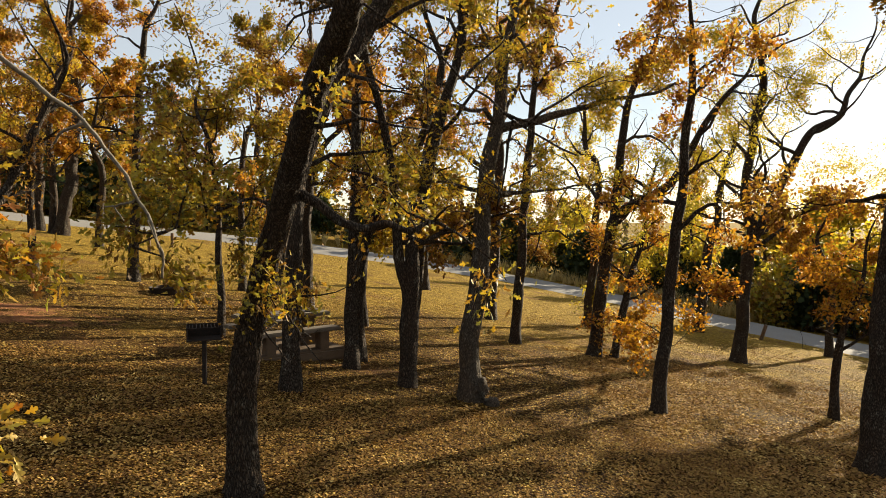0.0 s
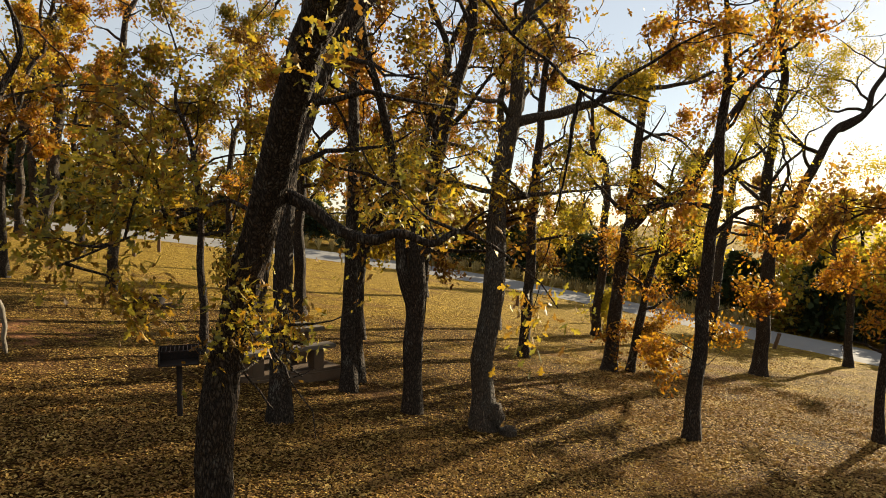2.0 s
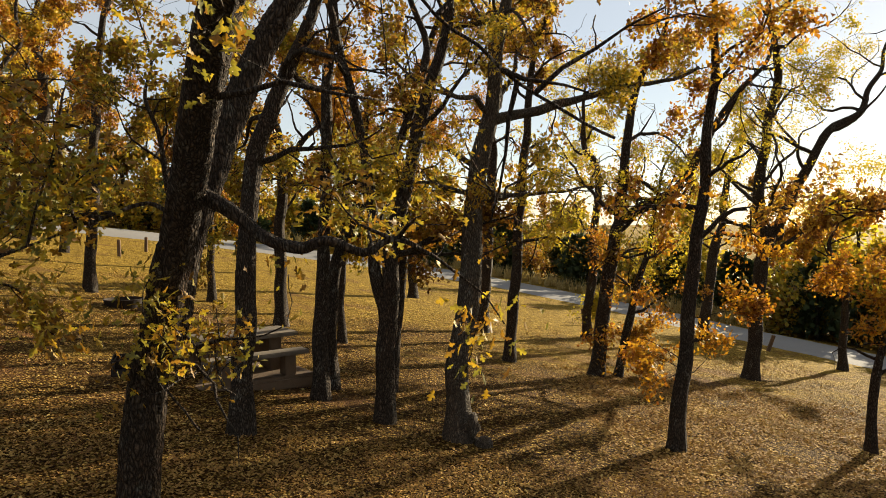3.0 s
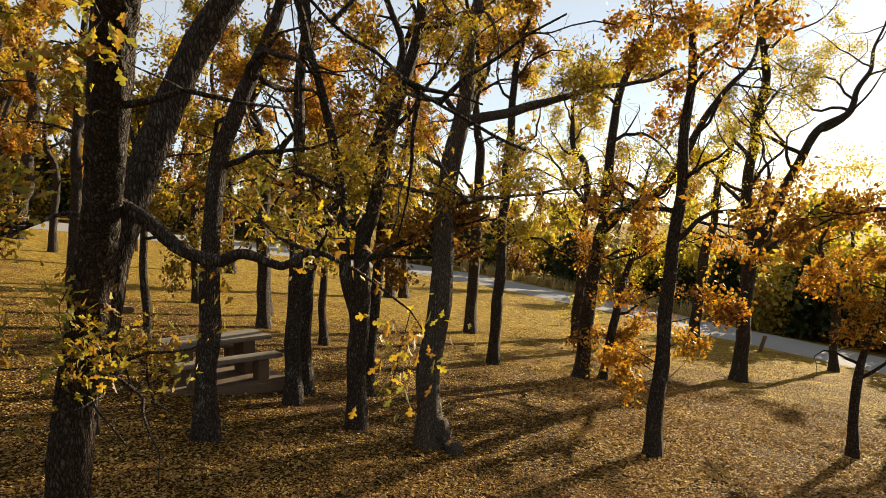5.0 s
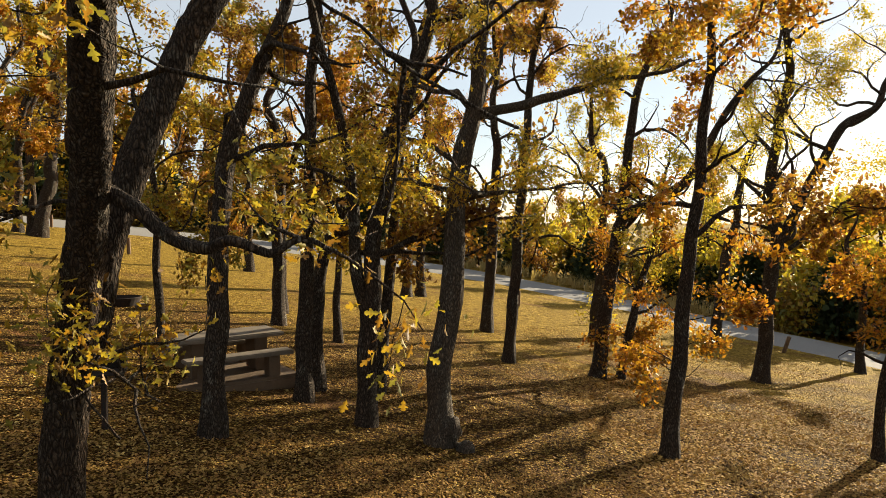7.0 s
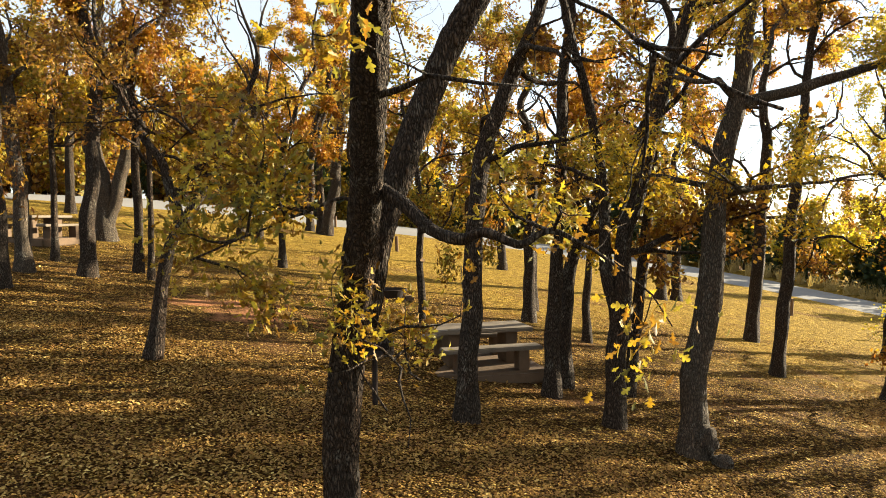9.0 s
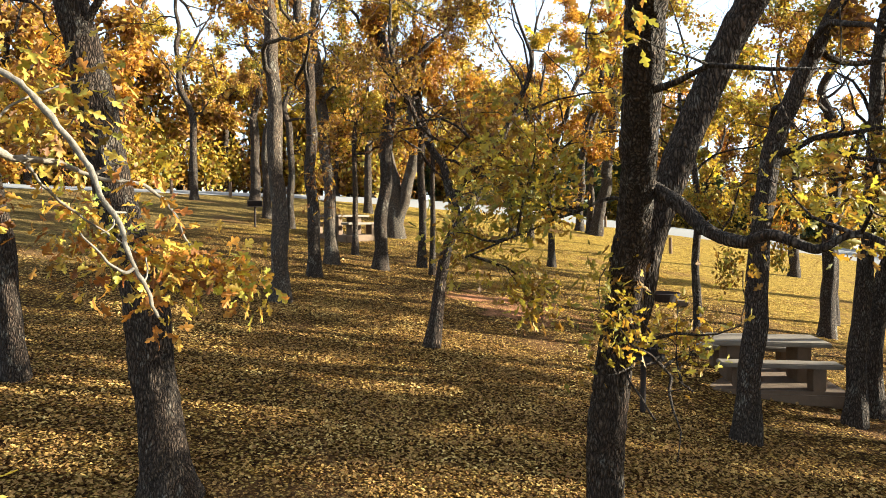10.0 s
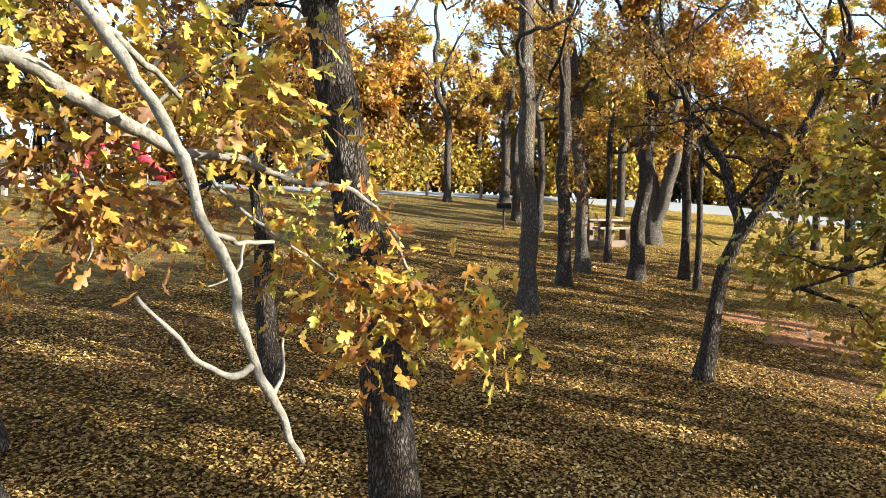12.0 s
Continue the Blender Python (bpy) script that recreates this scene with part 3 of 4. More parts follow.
oak("oak_tree", [[(4.25, 13.35, -0.89), (4.37, 13.41, 0.30), (4.51, 13.46, 1.44), (4.65, 13.52, 2.68), (4.78, 13.59, 3.92), (4.87, 13.64, 5.07), (4.94, 13.70, 6.21), (4.96, 13.72, 6.79)]], 0.135, 3.4, 8.0, ORANGE, "straight dark oak with a few red-orange leaves on the trunk", 8, leaves=2900, nbr=12, low_twigs=11, low_weight=2.6)
oak("oak_tree", [[(2.08, 19.80, -0.73), (2.20, 19.87, 0.79), (2.32, 19.94, 2.27), (2.43, 20.02, 3.91), (2.54, 20.08, 5.09), (2.68, 20.15, 6.58)]], 0.15, 3.0, 9.0, RUST, "dark oak on the open grass slope", 9, reach=3.0, leaves=4600, nbr=14)
oak("oak_tree", [[(1.73, 24.95, -0.79), (1.88, 25.05, 1.26), (1.98, 25.15, 3.17), (2.11, 25.24, 5.08)]], 0.19, 3.0, 9.0, ORANGE, "dark oak with orange leaves near the road", 10, reach=3.2, clump=2.0, leaves=4800)
oak("oak_tree", [[(4.31, 19.45, -1.03), (4.55, 19.54, 0.98), (4.84, 19.62, 2.58), (4.99, 19.64, 3.10), (5.06, 19.72, 4.63), (5.28, 19.78, 5.94), (5.64, 19.83, 6.96)],
                 [(4.95, 19.63, 2.95), (5.65, 19.65, 3.39), (6.52, 19.67, 3.90), (7.11, 19.71, 4.92)]], 0.18, 3.4, 9.0, YELLOWGREEN, "dark forked oak with sparse yellow-green leaves", 11, reach=3.2, leaves=4200, nbr=9, clump=1.5, leaf=0.1)
oak("oak_tree", [[(4.96, 19.73, -1.13), (5.29, 19.81, 0.50), (5.58, 19.86, 1.54), (5.88, 19.90, 2.43), (6.03, 19.96, 3.62)]], 0.11, 1.6, 6.6, ORANGE, "thin leaning oak hung with orange leaves", 12, low_twigs=8, reach=1.7, leaves=2600, clump=3.0)
oak("oak_tree", [[(5.71, 26.90, -1.40), (5.92, 27.01, 0.68), (6.08, 27.11, 2.76), (6.18, 27.21, 4.84)]], 0.17, 2.0, 8.0, YELLOWGREEN, "oak with yellow-green leaves by the roadside", 13, reach=3.4, low_twigs=8, leaves=4600, clump=2.0)
oak("oak_tree", [[(9.87, 22.64, -1.89), (10.04, 22.74, 0.06), (10.21, 22.81, 1.62), (10.39, 22.85, 2.32), (10.21, 22.90, 3.35), (10.12, 22.94, 4.05), (10.38, 23.00, 5.43), (10.64, 23.08, 7.16)],
                 [(10.36, 22.84, 2.2), (10.65, 22.86, 2.58), (11.25, 22.91, 3.70), (11.77, 22.95, 4.74), (12.29, 23.00, 5.78), (13.33, 23.01, 6.30)]], 0.22, 3.6, 10.5, YELLOWGREEN, "large open-crowned oak with thin yellow-green leaves", 14, leaf=0.095, leaves=11000, reach=4.4, nbr=19, sub=4, clump=4.5, spread=0.16)
oak("oak_tree", [[(11.54, 30.83, -2.31), (11.90, 30.93, -0.18), (12.14, 31.01, 1.50), (12.50, 31.09, 3.19), (12.74, 31.19, 5.12)]], 0.24, 3.2, 8.0, OLIVE, "leaning half-bare oak with drooping twigs beside the road", 15, leaves=1500)
oak("oak_tree", [[(8.69, 14.98, -1.56), (8.75, 15.04, -0.33), (8.86, 15.07, 0.32), (9.13, 15.09, 0.87), (9.35, 15.13, 1.64)]], 0.10, 1.2, 4.6, ORANGE, "small bent oak with bright orange leaves", 16, reach=1.6, nbr=10, leaves=1000)
oak("oak_tree", [[(7.12, 11.10, -1.25), (7.27, 11.16, 0.01), (7.46, 11.26, 1.88), (7.65, 11.35, 3.75), (7.74, 11.44, 5.63)]], 0.24, 4.2, 9.5, RUST, "thick dark oak with rust-coloured leaves overhead", 17, leaves=2800)
oak("oak_tree", [[(-4.10, 20.47, 0.14), (-4.15, 20.53, 1.47), (-4.15, 20.58, 2.54), (-4.07, 20.65, 3.92), (-4.15, 20.72, 5.30)]], 0.17, 3.0, 9.0, RUST, "dark oak behind the picnic table", 18, leaves=3600)
oak("oak_tree", [[(-2.22, 19.03, -0.10), (-2.26, 19.08, 0.89), (-2.18, 19.14, 2.17), (-2.08, 19.21, 3.58)]], 0.10, 2.6, 7.0, ORANGE, "slim oak with orange leaves", 19)
oak("oak_tree", [[(-9.91, 21.72, 0.94), (-9.84, 21.81, 2.69), (-9.78, 21.91, 4.85), (-9.70, 22.00, 6.66), (-9.55, 22.11, 8.83)]], 0.165, 3.0, 9.0, ORANGE, "straight oak with orange-red leaves", 20)
oak("oak_tree", [[(-19.91, 35.44, 2.06), (-19.46, 35.56, 4.55), (-19.22, 35.63, 6.02), (-19.07, 35.75, 8.37)]], 0.33, 3.4, 10.0, GOLD, "thick leaning oak with golden crown by the road", 21, reach=3.5, leaf=0.2)
oak("oak_tree", [[(-15.96, 31.56, 1.58), (-15.88, 31.63, 3.07), (-15.82, 31.73, 5.17)]], 0.17, 2.5, 7.5, ORANGE, "oak with orange leaves near the road", 22, leaf=0.18)
oak("oak_tree", [[(-21.37, 36.09, 2.25), (-21.37, 36.20, 4.58), (-21.21, 36.36, 7.87), (-20.76, 36.54, 9.5)]], 0.22, 4.0, 12.0, GOLD, "tall oak by the road with golden leaves", 23, leaf=0.2)
oak("oak_tree", [[(-10.97, 9.50, 1.35), (-11.07, 9.52, 2.87), (-11.17, 9.55, 4.44), (-11.25, 9.57, 5.81), (-11.35, 9.58, 7.06)]], 0.165, 4.0, 10.0, RUST, "tall straight oak with lichen-grey bark", 24, clump=3.0, leaves=3300, reach=3.2, bark=BARK_PALE)
oak("oak_tree", [[(-12.96, 11.69, 1.59), (-13.03, 11.72, 2.84), (-13.11, 11.73, 4.12), (-13.16, 11.77, 5.41), (-13.29, 11.78, 6.96)]], 0.15, 3.6, 10.0, RUST, "tall oak with rust-brown leaves", 25, clump=3.0, leaves=3300, reach=3.2)
oak("oak_tree", [[(-14.34, 13.23, 1.75), (-14.43, 13.24, 2.81), (-14.49, 13.26, 3.98), (-14.72, 13.21, 5.73), (-14.87, 13.19, 7.18)]], 0.17, 3.4, 9.5, OLIVE, "oak with moss-grey trunk foot", 26, clump=3.0, leaves=3300, reach=3.2, bark=BARK_PALE)
oak("oak_tree", [[(-13.53, 14.26, 1.61), (-13.55, 14.33, 3.10), (-13.50, 14.44, 4.60), (-13.48, 14.56, 6.54), (-13.70, 14.49, 7.88)]], 0.18, 4.0, 10.0, GOLD, "dark straight oak forking high up", 27, leaves=3300, reach=3.2)
oak("oak_tree", [[(-18.88, 19.58, 2.26), (-19.01, 19.58, 3.77), (-19.21, 19.52, 5.03)], [(-18.85, 19.58, 2.6), (-18.6, 19.8, 4.0), (-18.3, 20.0, 5.5)]], 0.30, 3.0, 9.0, OLIVE, "pale twin-trunked oak with olive leaves", 28, bark=BARK_PALE)
oak("oak_tree", [[(-7.45, 10.22, 0.84), (-7.35, 10.34, 1.75), (-7.25, 10.44, 2.50), (-7.14, 10.54, 2.98), (-7.27, 10.48, 3.45), (-7.40, 10.42, 3.92), (-7.65, 10.29, 4.30)],
                 [(-7.17, 10.5, 2.8), (-6.84, 10.76, 3.45), (-6.62, 10.94, 4.20), (-6.39, 11.12, 4.77), (-6.17, 11.30, 5.52), (-6.35, 11.23, 6.18)]], 0.11, 2.3, 6.8, RUST, "crooked leaning oak with olive-brown leaves", 29, leaves=2400, clump=5.0, nbr=13, reach=2.2, lobed=True)
oak("oak_tree", [[(-8.53, 4.32, 1.12), (-8.60, 4.28, 2.01), (-8.68, 4.23, 2.90), (-8.74, 4.18, 3.65), (-8.81, 4.13, 4.39)]], 0.13, 2.3, 7.0, ORANGE, "dark oak with a pale trunk foot and orange leaves", 30, leaves=1800, clump=5.0, lobed=True)
oak("oak_tree", [[(-4.97, 4.61, 0.61), (-5.03, 4.57, 1.21), (-5.10, 4.52, 1.96), (-5.17, 4.44, 2.55), (-5.27, 4.32, 3.20), (-5.36, 4.22, 3.85), (-5.43, 4.14, 4.44), (-5.49, 4.08, 4.94)]], 0.19, 3.6, 9.0, RUST, "thick dark oak with deeply furrowed bark", 31, near=True, flare=1.5, leaves=4000, leaf=0.10)
oak("oak_tree", [[(-7.32, 1.62, 1.0), (-7.39, 1.47, 1.95), (-7.5, 1.3, 2.9), (-7.6, 1.2, 3.8)]], 0.13, 3.0, 8.0, OLIVE, "pale-barked oak with olive leaves", 32, bark=BARK_PALE, leaves=1600)
oak("oak_tree", [[(-5.02, 2.28, 0.66), (-5.18, 2.02, 1.15), (-5.4, 1.66, 1.77), (-5.79, 1.22, 2.61), (-6.3, 0.81, 3.81)]], 0.11, 3.4, 6.0, GOLD, "pale-barked young oak leaning downhill", 34, bark=BARK_PALE, leaves=900, nbr=6, reach=1.4)
oak("oak_tree", [[(-4.87, 14.78, 0.37), (-4.86, 14.82, 1.28), (-4.91, 14.84, 1.96), (-4.88, 14.89, 2.87), (-4.97, 14.92, 3.78)]], 0.085, 1.9, 7.4, OLIVE, "thin crooked oak behind the picnic table", 33, leaves=4200, clump=3.0, nbr=15, reach=2.7)


def knob(parent, x, y, z, r, seed, squash=1.0, name="burl"):
    """A woody lump on a trunk, at a place in the world."""
    bm = bmesh.new()
    bmesh.ops.create_icosphere(bm, subdivisions=3, radius=r)
    for v in bm.verts:
        v.co *= 1 + 0.35 * noise.noise(v.co * (1.8 / r) + Vector((seed, 0, 0)))
        v.co.z *= squash
    ob = part(name, bm, BARK_PALE, parent)
    ob.location = Vector((x, y, z)) - parent.matrix_basis.translation
    ob.data.polygons.foreach_set("use_smooth", [True] * len(ob.data.polygons))


knob(stout, 0.68, 12.36, 1.42, 0.075, 1)
knob(stout, 0.66, 12.2, -0.12, 0.15, 2, 1.5, "root_stub")
knob(stout, 0.86, 12.1, -0.38, 0.16, 3, 0.7, "root")


def simple_oak(x, y, r, low, top, material, label, seed, lean=(0, 0), **kw):
    z = terrain(x, y)
    line = [(x, y, z), (x + lean[0] * 0.3, y + lean[1] * 0.3, z + 1.5), (x + lean[0], y + lean[1], z + 3.5)]
    return oak("oak_tree", [line], r, low, top, material, label, seed, **kw)


for i, (x, y, r, low, top, m, text) in enumerate([
        (-15.65, 15.05, 0.09, 2.5, 7, OLIVE, "thin pale oak beside the far picnic table"),
        (-13.65, 15.95, 0.12, 2.5, 8, GOLD, "slim dark oak with golden leaves"),
        (-12.65, 15.4, 0.08, 2.5, 6.5, ORANGE, "thin dark oak with orange leaves"),
        (-12.9, 21.4, 0.12, 2.2, 8, GOLD, "slim oak in the open leaf-strewn grass"),
        (-20.75, 16.1, 0.13, 2.6, 9, ORANGE, "oak with pale streaked trunk"),
        (-24.0, 17.1, 0.16, 2.6, 9, RUST, "dark oak with rust-brown leaves"),
        (-29.9, 16.8, 0.17, 2.4, 10, GOLD, "oak near the road with pale gold leaves"),
        (-30.6, 20.4, 0.24, 2.6, 10, RUST, "broad oak near the road with brown leaves"),
        (-18.6, 26.4, 0.18, 2.6, 9, GOLD, "oak with golden leaves"),
        (-18.2, 27.2, 0.14, 2.6, 8, ORANGE, "slim oak with orange leaves"),
        (-20.3, 35.5, 0.2, 2.6, 9, GOLD, "golden oak by the road"),
        (-26.9, 24.8, 0.2, 2.4, 9, ORANGE, "oak with orange leaves by the road"),
        (-8.8, 33.2, 0.2, 2.6, 9, GOLD, "oak in the sunlit grass"),
        (-1.5, 32.2, 0.22, 2.6, 9, RUST, "dark oak in the sunlit grass"),
        (-0.9, 33.0, 0.2, 2.6, 9, ORANGE, "dark oak in the sunlit grass"),
        (-6.8, 23.0, 0.12, 2.6, 8, OLIVE, "slim oak with olive leaves"),
        (-4.5, 22.5, 0.13, 2.6, 8, ORANGE, "oak with orange leaves"),
        (16.0, 28.0, 0.16, 1.5, 6, ORANGE, "small oak with orange leaves by the road")]):
    simple_oak(x, y, r, low, top, m, text, 60 + i, leaf=0.135, leaves=3600, spread=0.11, nbr=9, sub=3)


# ---- shade oaks added on the sunny side and the woods beyond the road ----
# oaks added outside the view, placed by the shade they cast on the ground
for i, (x, y, r, low, top, m, text) in enumerate([
        (12.5, 15.0, 0.17, 3.0, 9, RUST, "added shade oak with rust leaves on the lower slope"),
        (15.5, 21.0, 0.18, 3.0, 9, GOLD, "added shade oak with gold leaves on the lower slope"),
        (11.0, 8.5, 0.16, 3.2, 9, ORANGE, "added shade oak with orange leaves on the lower slope"),
        (17.5, 12.5, 0.18, 3.0, 9, OLIVE, "added shade oak with olive leaves on the lower slope"),
        (14.0, 4.0, 0.17, 3.2, 9, RUST, "added shade oak with brown leaves on the lower slope"),
        (10.5, 11.5, 0.16, 2.6, 8, GOLD, "added shade oak with gold leaves on the lower slope"),
        (13.5, 18.5, 0.16, 2.6, 8, RUST, "added shade oak with rust leaves on the lower slope"),
        (17.0, 23.4, 0.15, 2.2, 8, ORANGE, "added shade oak with orange leaves on the lower slope"),
        (18.8, 22.3, 0.15, 2.2, 8, RUST, "added shade oak with rust leaves on the lower slope"),
        (19.0, 18.5, 0.16, 2.6, 9, ORANGE, "added shade oak with orange leaves on the lower slope")]):
    simple_oak(x, y, r, low, top, m, text, 90 + i, leaf=0.17, leaves=3200, nbr=11, sub=3, clump=5.0)


def wood_oak(seed, material, label, top, r=0.2):
    """An oak of the wood beyond the road."""
    return oak("wood_oak", [[(0, 0, 0), (0.1, 0.05, 2.0), (0.05, 0.15, 4.0)]], r, 1.6, top, material, label, seed, leaf=0.36, leaves=1800, spread=0.3, clump=2.0, nbr=8, sub=3, reach=3.4, depth=2, coarse=True, group="woods beyond the road")


def cedar(seed, label):
    """A dense dark cedar: stem and a tapering, ragged mass of sprays."""
    rng = np.random.default_rng(seed)
    tree = thing("cedar_tree", 0, 0, 0, 0, label, "tree", "cedars beyond the road")
    v, fc = [], []
    tube([(0, 0, -0.2), (0.02, 0, 2), (0, 0.03, 4.6)], [0.14, 0.1, 0.02], 7, v, fc)
    mesh_object("trunk", v, fc, BARK, tree, True)
    n = 1350
    h = rng.uniform(0.1, 1.0, n) ** 0.9 * 5.2
    a = rng.uniform(0, 2 * math.pi, n)
    lump = 1 + 0.28 * np.sin(a * 3 + h * 2.1) + 0.2 * np.sin(a * 5 - h * 3.7)
    rad = (1.9 * (1 - (h / 5.6) ** 1.6)) * lump * rng.uniform(0.55, 1.05, n)
    pos = np.stack([np.cos(a) * rad, np.sin(a) * rad, h], 1)
    ax = np.stack([np.cos(a), np.sin(a), rng.uniform(-0.2, 1.2, n)], 1) + rng.normal(0, 0.35, (n, 3))
    tagged(leaves_mesh("crown", pos, ax, rng.uniform(0.36, 0.72, n), rng, LEAF_TINY, CEDAR, tree), kind="stuff")
    return tree


def bush(seed, material, label):
    """A leafy thicket of the wood's edge: several stems and an uneven mass of leaves."""
    rng = np.random.default_rng(seed)
    b = thing("bush", 0, 0, 0, 0, label, "bush", "thicket beyond the road")
    pts = []
    for k in range(7):
        a, h = rng.uniform(0, 6.28), rng.uniform(1.6, 3.6)
        tip = Vector((math.cos(a) * rng.uniform(0.5, 1.6), math.sin(a) * rng.uniform(0.5, 1.6), h))
        v, fc = [], []
        tube([(0, 0, -0.1), tip * 0.5 + Vector((0, 0, 0.3)), tip], [0.04, 0.03, 0.01], 5, v, fc)
        mesh_object("stem", v, fc, BARK, b, True)
        pts += [tip * u for u in (0.3, 0.5, 0.7, 0.85, 1.0)]
    n = 820
    c = np.array([tuple(p) for p in pts])[rng.integers(0, len(pts), n)]
    pos = c + rng.normal(0, 0.38, (n, 3))
    pos[:, 2] = np.abs(pos[:, 2]) + 0.05
    tagged(leaves_mesh("foliage", pos, rng.normal(0, 1, (n, 3)), rng.uniform(0.2, 0.42, n), rng, LEAF_TINY, material, b), kind="stuff")
    return b


def spread_copies(first, places):
    """Puts the first tree at the first place and copies at the others: (x, y, turn, size)."""
    for k, (x, y, turn, size) in enumerate(places):
        m = pose(x, y, terrain(x, y) - 0.05, 0, 0, turn) @ Matrix.Diagonal((size, size, size, 1))
        if k == 0:
            first.matrix_basis = m
        else:
            first.scale = (1, 1, 1)
            copy_thing(first, m)


def belt(along, inner, outer, count, seed, size=1.0):
    """Places scattered beside the road's far edge, between two distances from it, over a stretch of its length (0 to 1)."""
    rng = np.random.default_rng(seed)
    out = []
    for k in range(count):
        u = along[0] + (along[1] - along[0]) * (k + rng.uniform(0.1, 0.9)) / count
        i = int(u * 157) + 1
        p, t = edge[i], edge[i + 1] - edge[i - 1]
        nrm = np.array((t[1], -t[0])) / np.hypot(*t)
        x, y = p + nrm * (8.0 + rng.uniform(inner, outer))
        out.append((float(x), float(y), float(rng.uniform(0, 360)), float(size * rng.uniform(0.8, 1.25))))
    return out


spread_copies(cedar(201, "dense dark green cedar beyond the road"), belt((0.08, 0.42), 1.5, 5, 17, 1, 0.72) + belt((0.46, 0.62), 1.5, 6, 9, 2, 0.8) + belt((0.1, 0.4), 6, 14, 10, 3, 0.75))
spread_copies(cedar(202, "broad ragged cedar in dark green"), belt((0.05, 0.45), 3, 10, 15, 4, 0.72) + belt((0.45, 0.7), 4, 12, 9, 5, 0.8))
spread_copies(wood_oak(211, GOLD, "wood oak with a pale golden crown", 11), belt((0.5, 0.98), 2, 12, 15, 6) + belt((0.55, 0.98), 10, 26, 8, 16))
spread_copies(wood_oak(215, RUST, "tall wood oak with a dense brown crown", 12), belt((0.66, 0.97), 2, 9, 14, 26, 1.15))
spread_copies(wood_oak(212, ORANGE, "wood oak with an orange crown", 10), belt((0.5, 0.98), 2, 14, 14, 7) + belt((0.55, 0.98), 10, 30, 8, 17))
spread_copies(wood_oak(213, RUST, "wood oak with a brown crown", 10.5), belt((0.45, 0.98), 3, 16, 18, 8) + belt((0.2, 0.45), 14, 30, 6, 18))
spread_copies(wood_oak(216, RUST, "low spreading wood oak with brown leaves", 6.5), belt((0.6, 0.98), 2, 9, 18, 41, 1.1))
spread_copies(wood_oak(217, GOLD, "low spreading wood oak with gold leaves", 6.0), belt((0.6, 0.98), 4, 14, 16, 42, 1.1))
spread_copies(bush(221, GOLD, "golden-leaved thicket at the wood's edge"), belt((0.5, 0.98), 1.5, 9, 26, 31))
spread_copies(bush(222, RUST, "brown-leaved thicket at the wood's edge"), belt((0.45, 0.98), 2, 12, 24, 32))
spread_copies(bush(223, OLIVE, "olive green thicket at the wood's edge"), belt((0.1, 0.9), 0.8, 9, 34, 33))
spread_copies(wood_oak(218, YELLOWGREEN, "low wood oak with yellow-green leaves", 5.5), belt((0.1, 0.46), 2.5, 9, 9, 51, 1.0))
spread_copies(bush(225, RUST, "brown and gold thicket above the road"), belt((0.62, 0.9), 1.5, 7, 26, 53, 1.1))
spread_copies(bush(224, OLIVE, "tall olive green thicket beside the road"), belt((0.1, 0.46), 3, 12, 22, 52, 1.15))
spread_copies(wood_oak(214, OLIVE, "wood oak with an olive crown", 7), belt((0.1, 0.98), 5, 20, 16, 9))


# ---- woods on the far rises ----
fr = np.random.default_rng(77)
fp, fs = [], []
for k in range(420):
    a = radians(fr.uniform(-45, 62))
    d = fr.uniform(75, 260)
    x, y = d * math.sin(a), d * math.cos(a)
    high = fr.uniform(4, 9) * (1 + 0.25 * noise.noise((x * 0.03, y * 0.03, 2)))
    z = terrain(x, y)
    for q in range(16):
        fp.append((x + fr.normal(0, 2.2), y + fr.normal(0, 2.2), max(z, z + high * fr.uniform(0.1, 1.0))))
        fs.append(fr.uniform(0.9, 2.0))
fp, fs = np.array(fp), np.array(fs)
tagged(leaves_mesh("far_woods", fp, fr.normal(0, 1, fp.shape), fs, fr, LEAF_TINY, leaf_material("far_wood_leaves", [(0.0, (0.05, 0.06, 0.025)), (0.5, (0.12, 0.10, 0.035)), (1.0, (0.18, 0.11, 0.03))], 0.2), None), "far wooded rises in dull olive and brown", "woods", kind="stuff")


# ---- leaf litter on the ground ----
lr = np.random.default_rng(5)
near_n, far_n, slope_n = 110000, 70000, 60000
lx = np.concatenate([lr.uniform(-11, 5, near_n), lr.uniform(-18, 14, far_n), lr.uniform(3, 11, slope_n)])
ly = np.concatenate([0.5 + 11 * lr.uniform(0, 1, near_n), 6 + 22 * lr.uniform(0, 1, far_n) ** 1.2, 7 + 13 * lr.uniform(0, 1, slope_n)])
keep = lr.uniform(0, 1, len(lx)) > np.array([0.9 * max(0, 1 - ((x + 9.2) * 0.25) ** 2 - ((y - 14.4) * 0.38) ** 2) for x, y in zip(lx, ly)])
patchy = np.array([noise.noise((x * 0.8, y * 0.8, 9)) for x, y in zip(lx, ly)])
keep &= patchy > lr.uniform(-0.75, 0.05, len(lx))
lx, ly = lx[keep], ly[keep]
lz = np.array([terrain(x, y) for x, y in zip(lx, ly)]) + lr.uniform(0.0, 0.02, len(lx))
la = lr.uniform(0, 2 * math.pi, len(lx))
